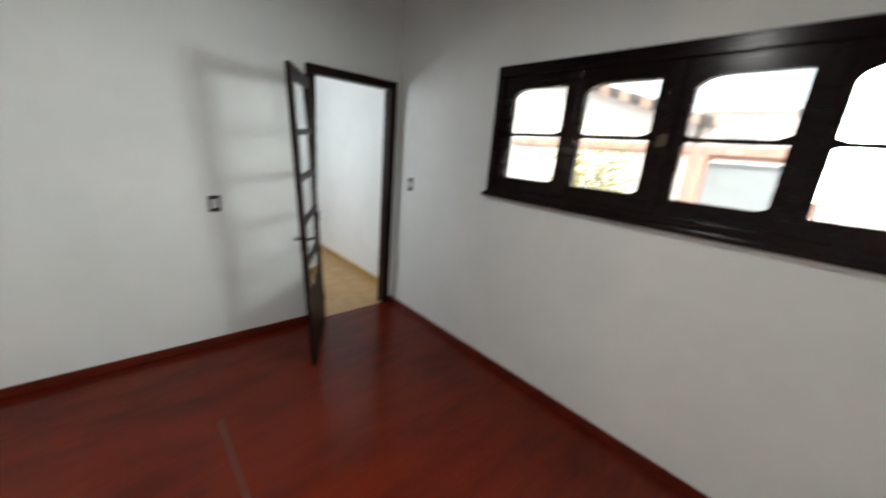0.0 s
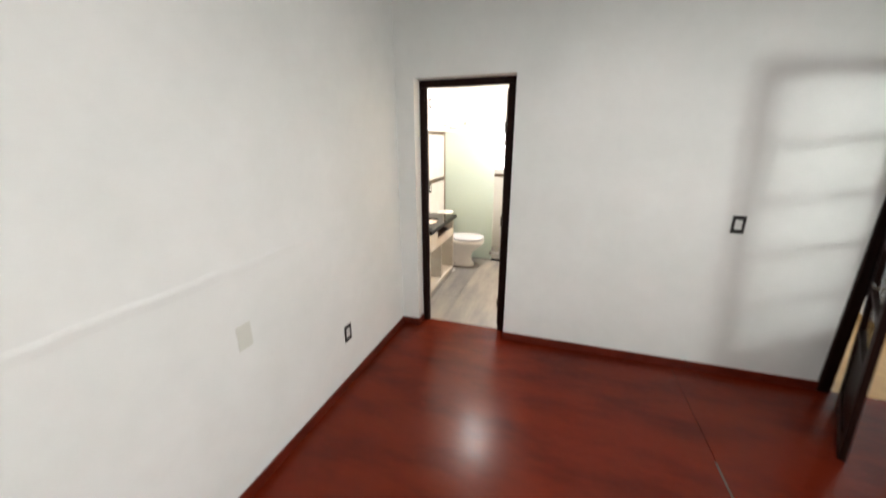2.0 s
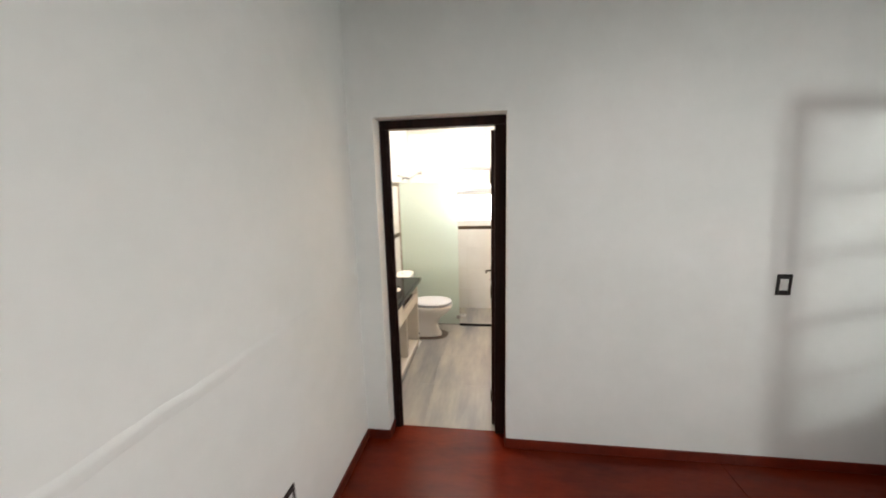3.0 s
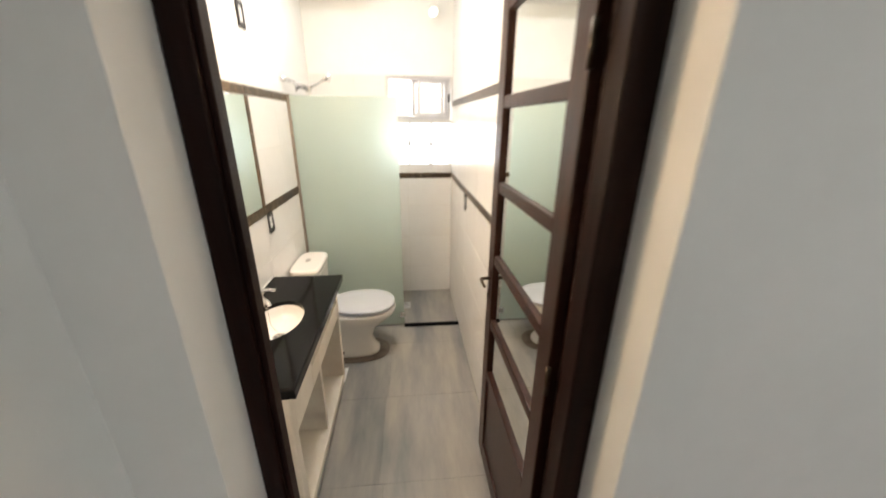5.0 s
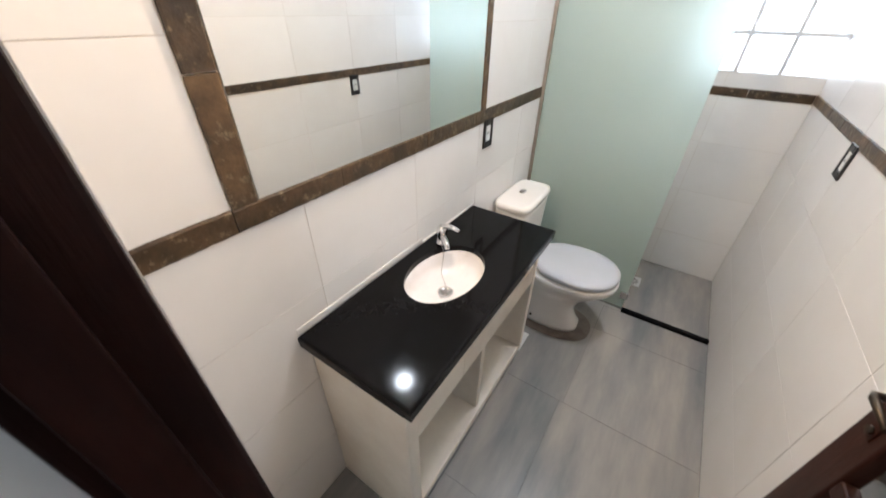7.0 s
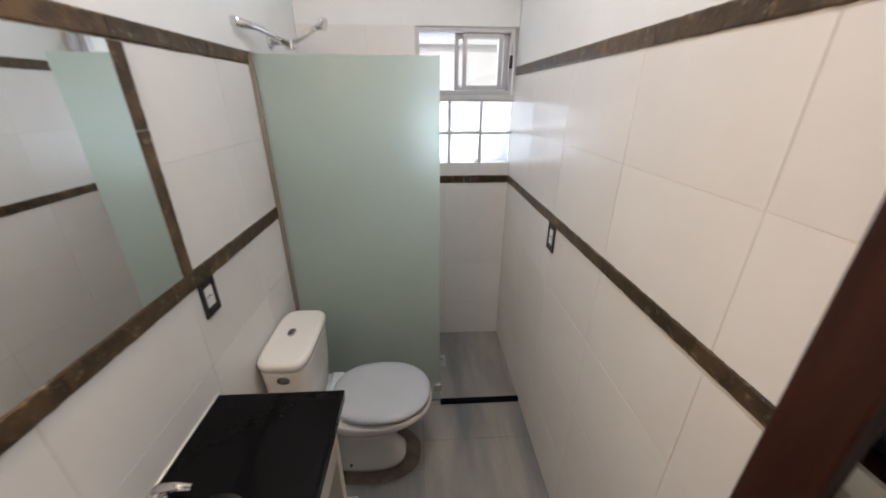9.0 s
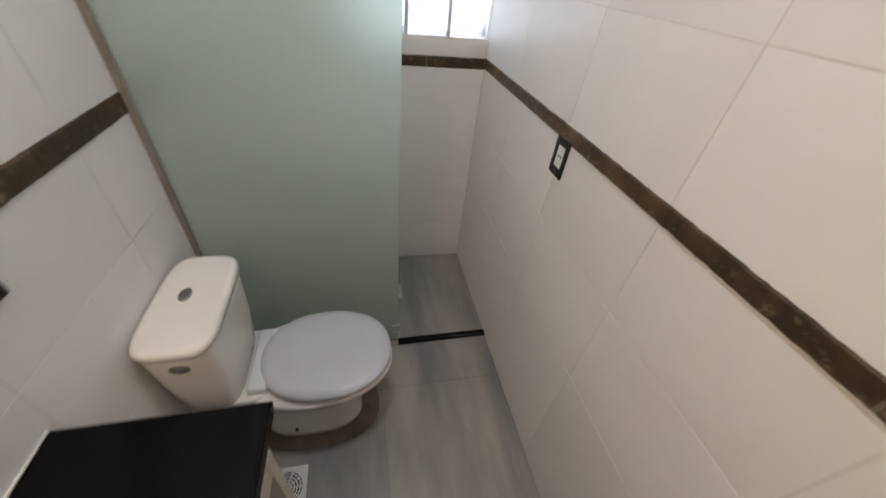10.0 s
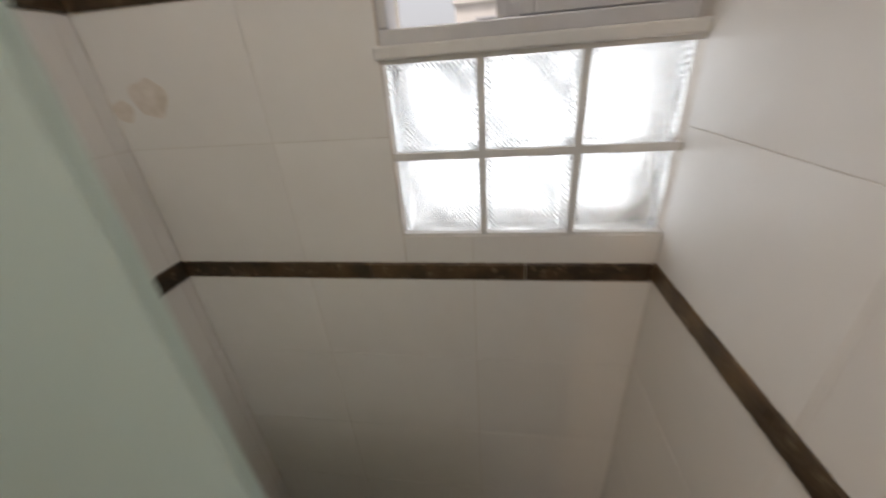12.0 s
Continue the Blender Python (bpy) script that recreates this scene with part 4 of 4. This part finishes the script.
wall_lamp = tagged(empty("wall_lamp", pose(0.02, -0.03, -0.03)), "lit bare warm bulb with loose wires above the mirror", "lamp")
part("bulb", loft([oval(-0.0, 0.90, z, r, r, 24) for z, r in ((1.905, 0.005), (1.912, 0.018), (1.93, 0.028), (1.95, 0.030), (1.97, 0.024), (1.985, 0.015), (1.995, 0.013))]), GLOW_WARM, wall_lamp, "glowing warm bulb")
part("socket", loft([oval(0.0, 0.90, z, r, r, 20) for z, r in ((1.995, 0.017), (2.03, 0.018), (2.035, 0.012))]), RUST, wall_lamp)
part("bracket", tube([(0.0, 0.90, 2.03), (-0.01, 0.895, 2.045), (-0.05, 0.89, 2.045), (BL - 0.021, 0.885, 2.035)], 0.006), BRONZE, wall_lamp)
part("wire", tube([(BL - 0.018, 0.70, 2.0), (-0.03, 0.73, 2.025), (-0.02, 0.76, 1.995), (-0.03, 0.80, 2.03), (-0.01, 0.83, 2.04), (0.0, 0.87, 2.025), (0.0, 0.9, 2.03)], 0.004, 8), RUST, wall_lamp, "twisted rusty brown wire")
part("wire", tube([(BL - 0.018, 1.08, 2.03), (-0.03, 1.04, 2.0), (-0.02, 0.98, 2.03), (0.0, 0.92, 2.035)], 0.003, 8), RUST, wall_lamp, "loose rusty brown wire")

ceiling_lamp = tagged(empty("ceiling_lamp"), "lit round white ceiling light", "lamp")
part("rim", loft([oval(0.62, 1.65, z, r, r, 40) for z, r in ((ZB - 0.0, 0.10), (ZB - 0.022, 0.10), (ZB - 0.026, 0.094), (ZB - 0.022, 0.088), (ZB - 0.010, 0.088))], closed=False), WHITE_PL, ceiling_lamp)
part("diffuser", loft([oval(0.62, 1.65, z, r, r, 40) for z, r in ((ZB - 0.006, 0.086), (ZB - 0.014, 0.086), (ZB - 0.016, 0.05))]), GLOW_WHITE, ceiling_lamp, "glowing white diffuser")

# Added out of view to carry the room light; its disc form is assumed.
pendant = tagged(empty("unseen_pendant_lamp"), "unseen lit pendant assumed over the red-floored room, built as a white disc", "lamp")
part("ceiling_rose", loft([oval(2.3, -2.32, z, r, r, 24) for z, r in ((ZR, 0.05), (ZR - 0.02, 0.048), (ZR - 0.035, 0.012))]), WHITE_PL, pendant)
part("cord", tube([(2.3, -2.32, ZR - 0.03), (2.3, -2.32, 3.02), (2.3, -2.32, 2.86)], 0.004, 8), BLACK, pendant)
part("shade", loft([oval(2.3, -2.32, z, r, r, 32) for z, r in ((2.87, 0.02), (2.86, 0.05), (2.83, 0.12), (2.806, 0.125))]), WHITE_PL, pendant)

spot = tagged(empty("spot_lamp"), "small white spotlight on the end wall above the window", "lamp")
part("rose", loft([[(1.0 + 0.035 * math.cos(q) * s, BE - d, 2.58 + 0.035 * math.sin(q) * s) for q in [2 * math.pi * i / 20 for i in range(20)]] for d, s in ((-0.001, 1), (0.014, 1), (0.018, 0.7))]), WHITE_PL, spot)
part("head", tube([(1.0, BE - 0.015, 2.58), (1.0, BE - 0.05, 2.565), (0.995, BE - 0.09, 2.54), (0.99, BE - 0.13, 2.515)], [0.012, 0.014, 0.032, 0.034]), WHITE_PL, spot)
part("lens", tube([(0.9899, BE - 0.1305, 2.5147), (0.9895, BE - 0.1335, 2.5130)], 0.030, 20), GLOW_SPOT, spot, "lit white lens")

# ---------------------------------------------------------------- neighbouring buildings, garden wall and shrub


SLATE_TILE = shader("dark_grey_verge_tile", (0.045, 0.043, 0.042), 0.8, second=(0.08, 0.075, 0.07), scale=8, bump=0.2)
PINK = shader("faded_pink_brick", (0.40, 0.22, 0.18), 0.85, second=(0.48, 0.30, 0.25), scale=9, per_object=0.12, bump=0.3)
GATE = shader("blue_grey_gate_paint", (0.27, 0.31, 0.33), 0.5, second=(0.22, 0.26, 0.28), scale=6, grain=0.05)
LEAF = shader("yellow_green_leaf", (0.27, 0.24, 0.06), 0.55, second=(0.16, 0.17, 0.04), scale=7, grain=0.2)
BARK = shader("grey_brown_bark", (0.13, 0.10, 0.08), 0.9, second=(0.20, 0.16, 0.12), scale=14, bump=0.5)


def gable_house():
    """White house whose gable faces the window: apex in the middle, chequered tiles along the verge."""
    x0, x1, y0, ym, y1, ze, slope = 13.0, 21.0, -0.3, 5.0, 10.3, 2.95, 0.318
    h = tagged(empty("gabled_house", pose(x0, ym, -0.4)), "white gabled house with grey and terracotta verge tiles", "house")
    za = ze + slope * (ym - y0)
    ring = [(y0, -0.4), (y1, -0.4), (y1, ze), (ym, za), (y0, ze)]
    part("wall", loft([[(x - x0, y - ym, z + 0.4) for y, z in ring] for x in (x0, x1)], smooth=False), HOUSE, h)
    for sgn in (-1, 1):
        run = ym - y0 + 0.45
        sl = [(0, za + 0.02), (sgn * run, za + 0.02 - slope * run), (sgn * run, za + 0.14 - slope * run), (0, za + 0.14)]
        roof = part("roof", loft([[(x, y, z + 0.4) for y, z in sl] for x in (-0.35, x1 - x0 + 0.3)], smooth=False), ROOF, h)
        n = 20
        for k in range(n):
            u0, u1 = run * k / n + 0.01, run * (k + 1) / n - 0.01
            q = [(sgn * u0, za - 0.10 - slope * u0), (sgn * u1, za - 0.10 - slope * u1), (sgn * u1, za + 0.17 - slope * u1), (sgn * u0, za + 0.17 - slope * u0)]
            part("verge_tile", loft([[(x, y, z + 0.4) for y, z in q] for x in (-0.41, -0.352)], smooth=False), SLATE_TILE if k % 2 else ROOF, roof)


def annex(m, label):
    a = tagged(empty("annex", m), label, "house")
    part("wall", boxes([((0, -4.0, 0), (5, 4.0, 3.55))]), HOUSE, a)
    part("roof", box((-0.15, -4.1, 3.55), (5.1, 4.05, 3.70), 0.02), MORTAR, a)
    for yy in (3.15, 0.4):
        w = part("window", boxes([((-0.04, yy - 0.32, 2.84), (0.02, yy + 0.32, 2.89)), ((-0.04, yy - 0.32, 3.21), (0.02, yy + 0.32, 3.26)), ((-0.04, yy - 0.32, 2.89), (0.02, yy - 0.27, 3.21)),
                                  ((-0.04, yy + 0.27, 2.89), (0.02, yy + 0.32, 3.21))]), ALU, a)
        part("pane", box((-0.015, yy - 0.27, 2.89), (-0.005, yy + 0.27, 3.21)), HOUSE_GLASS, w)


gable_house()
annex(pose(13.2, -4.4, -0.4), "low white flat-roofed annex with small grey windows")
annex(pose(3.75, 13.0, -0.4, 0, 0, 90), "pale flat-roofed block behind the bathroom window")

# boundary wall outside the room window, with a brick coping, two piers and a gate
bw = tagged(empty("boundary_wall", pose(8.5, -2.0, -0.4)), "white plastered garden wall with a faded pink brick coping", "wall")
part("wall", boxes([((-0.1, 0.45, 0), (0.1, 8.0, 2.36)), ((-0.1, -8.0, 0), (0.1, -1.0, 2.36))]), HOUSE, bw)
for yy in (0.35, -0.9):
    part("pier", box((-0.16, yy - 0.10, 0), (0.16, yy + 0.10, 2.36), 0.01), PINK, bw, "faded pink pier")
part("beam", box((-0.1, -0.8, 2.31), (0.1, 0.25, 2.36)), PINK, bw)
brick = box((-0.15, -0.1, 0), (0.15, 0.1, 0.13), 0.008, 1)
brick_mesh = bpy.data.meshes.new("coping_brick")
brick.to_mesh(brick_mesh)
brick.free()
brick_mesh.materials.append(PINK)
for k in range(75):
    ob = new("coping_brick", brick_mesh)
    ob.parent = bw
    ob.location = (0, -7.8 + 0.21 * k, 2.362)
gate = tagged(empty("metal_gate", pose(8.5, -2.28, -0.38)), "blue-grey painted metal gate between pink piers", "gate")
part("gate_frame", boxes([((-0.02, -0.51, 0), (0.02, -0.46, 2.25)), ((-0.02, 0.46, 0), (0.02, 0.51, 2.25)), ((-0.02, -0.46, 2.20), (0.02, 0.46, 2.25)), ((-0.02, -0.46, 0), (0.02, 0.46, 0.06))], 0.003), GATE, gate)
for k in range(9):
    y0 = -0.455 + 0.1015 * k
    part("board", box((-0.012, y0, 0.06), (0.012, y0 + 0.095, 2.20), 0.003), GATE, gate)


def shrub(x, y, height, spread_y, seed):
    rng = random.Random(seed)
    s = tagged(empty("shrub", pose(x, y, -0.4)), "yellow-green leafy shrub in front of the garden wall", "shrub")
    tips = []
    for k in range(9):
        lean = rng.uniform(-1, 1)
        tip = (rng.uniform(-0.2, 0.2), lean * spread_y, height * rng.uniform(0.72, 0.98))
        mid = (tip[0] * 0.4, tip[1] * 0.45, tip[2] * 0.55)
        part("limb", tube([(rng.uniform(-0.04, 0.04), lean * 0.08, 0), mid, tip], [0.03, 0.02, 0.006], 6), BARK, s)
        tips += [mid, tip, tuple((p + q) / 2 for p, q in zip(mid, tip))]
    verts, faces = [], []
    for k in range(1500):
        c = Vector(rng.choice(tips)) + Vector((rng.gauss(0, 0.13), rng.gauss(0, 0.17), rng.gauss(0, 0.15)))
        u = Vector((rng.gauss(0, 1), rng.gauss(0, 1), rng.gauss(0, 0.6))).normalized()
        v = u.orthogonal().normalized()
        ln, wd = rng.uniform(0.05, 0.11), rng.uniform(0.015, 0.03)
        i = len(verts)
        verts += [c, c + u * ln * 0.5 + v * wd, c + u * ln, c + u * ln * 0.5 - v * wd]
        faces.append((i, i + 1, i + 2, i + 3))
    me = bpy.data.meshes.new("crown")
    me.from_pydata([tuple(p) for p in verts], [], faces)
    me.materials.append(LEAF)
    crown = new("crown", me)
    crown.parent = s


shrub(7.75, -0.45, 2.35, 0.55, 4)

# ---------------------------------------------------------------- wall tiles, borders, floor tiles, mirror


def tile_mesh(cache, w, h, t, material):
    """A tile in the plane x, z; front at y = 0, back at y = t, with an eased edge."""
    key = (round(w, 3), round(h, 3), material.name)
    if key not in cache:
        bm = bmesh.new()
        e = 0.0004
        pts = lambda i: [(i, i), (w - i, i), (w - i, h - i), (i, h - i)]
        back = [bm.verts.new((x, t, z)) for x, z in pts(0)]
        mid = [bm.verts.new((x, e, z)) for x, z in pts(0)]
        front = [bm.verts.new((x, 0, z)) for x, z in pts(e)]
        for ra, rb in ((back, mid), (mid, front)):
            for i in range(4):
                bm.faces.new((ra[i], ra[(i + 1) % 4], rb[(i + 1) % 4], rb[i]))
        bm.faces.new(front)
        bmesh.ops.recalc_face_normals(bm, faces=bm.faces)
        me = bpy.data.meshes.new("tile")
        bm.to_mesh(me)
        bm.free()
        me.materials.append(material)
        cache[key] = me
    return cache[key]


TILES = {}
ROWS = [(0.0, 0.287), (0.287, 0.606), (0.606, 0.925), (0.925, 1.188), (1.242, 1.546), (1.546, 1.822)]
GAP = 0.0015


def tile_wall(parent, m, u_edges, skip=lambda u0, u1, z0, z1: False, shift=0.0):
    for r, (z0, z1) in enumerate(ROWS):
        edges = u_edges
        for u0, u1 in zip(edges, edges[1:]):
            if skip(u0, u1, z0, z1) or u1 - u0 < 0.015:
                continue
            ob = new("tile", tile_mesh(TILES, u1 - u0 - 0.0020, z1 - z0 - GAP, 0.0022, TILE))
            ob.parent = parent
            ob.matrix_basis = m @ pose(u0 + 0.001, random.uniform(0, 0.0003), z0 + GAP / 2)


def spread(a, b, first, pitch):
    out = [a]
    u = first
    while u < b - 0.01:
        if u > a + 0.01:
            out.append(u)
        u += pitch
    return out + [b]


# west wall: u runs along +y, faces +x ; mirror and its border cover part of the two upper rows
MY0, MY1, MZ0, MZ1 = 0.514, 1.497, 1.242, 1.822


M_WEST = Matrix.Translation((BL, 0, 0)) @ pose(0, 0, 0, 0, 0, 90)
tile_wall(wall_bw, M_WEST, spread(BY + 0.012, BE, 0.617, 0.443), lambda a, b, c, d: c > 1.2)
for z0, z1 in ROWS[4:]:
    for u0, u1 in ((BY + 0.012, 0.452), (1.543, 1.94), (1.94, 2.383), (2.383, 2.826), (2.826, BE)):
        if u1 - u0 > 0.02:
            ob = new("tile", tile_mesh(TILES, u1 - u0 - GAP, z1 - z0 - GAP, 0.0022, TILE))
            ob.parent = wall_bw
            ob.matrix_basis = M_WEST @ pose(u0 + GAP / 2, 0, z0 + GAP / 2)
# east wall: u runs along -y, faces -x
M_EAST = Matrix.Translation((BR, 0, 0)) @ pose(0, 0, 0, 0, 0, -90)
ROWS[3], ROWS[4] = (0.925, 1.2), (1.24, 1.54)
ROWS[5] = (1.54, 1.822)
tile_wall(wall_be, M_EAST, [-v for v in reversed(spread(BY + 0.012, BE, 0.664, 0.443))])
ROWS[3], ROWS[4] = (0.925, 1.188), (1.242, 1.546)
ROWS[5] = (1.546, 1.822)
# end wall: faces -y
M_NORTH = Matrix.Translation((0, BE, 0))
tile_wall(wall_bn, M_NORTH, [BL, 0.312, 0.755, BR], lambda a, b, c, d: c > 1.2)
for z0, z1, edges in ((1.240, 1.312, (0.312, 0.755, BR)), (1.240, 1.546, (BL, 0.312)), (1.240, 1.546, (0.312, 0.585)), (1.546, 1.822, (BL, 0.312)), (1.546, 1.822, (0.312, 0.585)), (1.872, 2.068, (BL, 0.312, 0.583))):
    for u0, u1 in zip(edges, edges[1:]):
        u0 = max(u0, 0.587) if z1 < 1.32 else u0
        ob = new("tile", tile_mesh(TILES, u1 - u0 - GAP, z1 - z0 - GAP, 0.0022, TILE))
        ob.parent = wall_bn
        ob.matrix_basis = M_NORTH @ pose(u0 + GAP / 2, 0, z0 + GAP / 2)


def strip(parent, m, u0, u1, z0, z1, upright=False, seed=0):
    """Rough-edged stone pieces laid end to end; each is a board with chipped edges."""
    rng = random.Random(seed)
    a, b = (z0, z1) if upright else (u0, u1)
    u = a
    while u < b - 0.01:
        n = min(b, u + rng.uniform(0.22, 0.40))
        if b - n < 0.08:
            n = b
        lo, hi = (u0, u1) if upright else (z0, z1)
        bm = bmesh.new()
        k = max(3, int((n - u) / 0.013))
        rows = []
        for i in range(k + 1):
            s = u + 0.0012 + (n - u - 0.0024) * i / k
            e0, e1 = rng.choice((0, 0, 0, 0, 0.0006, 0.0014)) + rng.uniform(-0.0003, 0.0003), -rng.choice((0, 0, 0, 0, 0.0006, 0.0014)) + rng.uniform(-0.0003, 0.0003)
            out = 0.0050 + rng.uniform(-0.0002, 0.0002)
            prof = ((lo + e0, 0.004), (lo + e0, -out + 0.0025), (lo + e0 + 0.004, -out), (hi + e1 - 0.004, -out), (hi + e1, -out + 0.0025), (hi + e1, 0.004))
            rows.append([bm.verts.new((q, d, s) if upright else (s, d, q)) for q, d in prof])
        for ra, rb in zip(rows, rows[1:]):
            for i in range(5):
                bm.faces.new((ra[i], ra[i + 1], rb[i + 1], rb[i]))
        bm.faces.new(rows[0])
        bm.faces.new(list(reversed(rows[-1])))
        bmesh.ops.recalc_face_normals(bm, faces=bm.faces)
        ob = part("stone_strip", bm, STONE, parent)
        ob.matrix_basis = m
        u = n


# the east border climbs a little towards the door
SLOPE = Matrix.Translation((-BE, 0, 1.216)) @ Matrix.Rotation(radians(-0.5), 4, "Y") @ Matrix.Translation((BE, 0, -1.216))
for par, m, a, b, sd in ((wall_bw, M_WEST, BY + 0.012, BE, 1), (wall_be, M_EAST, -BE, -BY - 0.012, 2), (wall_bn, M_NORTH, BL + 0.006, BR - 0.006, 3)):
    if par is wall_be:
        strip(par, M_EAST @ SLOPE, a, b, 1.195, 1.241, seed=sd)
    else:
        strip(par, m, a, b, 1.188 if par is wall_bw else 1.192, 1.242 if par is wall_bw else 1.238, seed=sd)
    strip(par, m, a, b if par is not wall_bn else 0.58, 1.824, 1.870, seed=sd + 10)
strip(wall_bw, M_WEST, 0.454, 0.512, 1.240, 1.822, True, 21)
strip(wall_bw, M_WEST, 1.499, 1.541, 1.240, 1.822, True, 22)

mir = tagged(part("wall_mirror", box((BL - 0.003, MY0, MZ0), (BL + 0.002, MY1, MZ1), 0.0008), MIRROR), "large frameless wall mirror set between stone borders", "mirror")

# bathroom floor: large grey tiles, shower floor included
floor_bath = bpy.data.objects["floor_bath"]
floor_rows = [(0.154, 0.742, (BL, 0.590, BR)), (0.742, 1.332, (BL, 0.572, BR)), (1.332, 1.922, (BL, 0.590, BR)), (1.922, 2.16, (BL, 0.590, BR)), (2.16, BE, (BL, 0.320, BR))]
for y0, y1, cuts in floor_rows:
    for x0, x1 in zip(cuts, cuts[1:]):
        ob = new("tile", tile_mesh(TILES, x1 - x0 - GAP, y1 - y0 - GAP, 0.012, FLOOR_TILE))
        ob.parent = floor_bath
        ob.matrix_basis = Matrix(((1, 0, 0, x0 + GAP / 2), (0, 0, 1, y0 + GAP / 2), (0, -1, 0, 0), (0, 0, 0, 1)))
floor_hall = bpy.data.objects["floor_hall"]
for i in range(5):
    for j in range(8):
        x0, y0 = 2.602 + 0.4 * i, 0.002 + 0.4 * j
        w = min(0.4, HX - 0.012 - x0)
        if w < 0.02:
            continue
        ob = new("tile", tile_mesh(TILES, w - GAP, 0.4 - GAP, 0.012, TAN))
        ob.parent = floor_hall
        ob.matrix_basis = Matrix(((1, 0, 0, x0), (0, 0, 1, y0), (0, -1, 0, -0.001), (0, 0, 0, 1)))
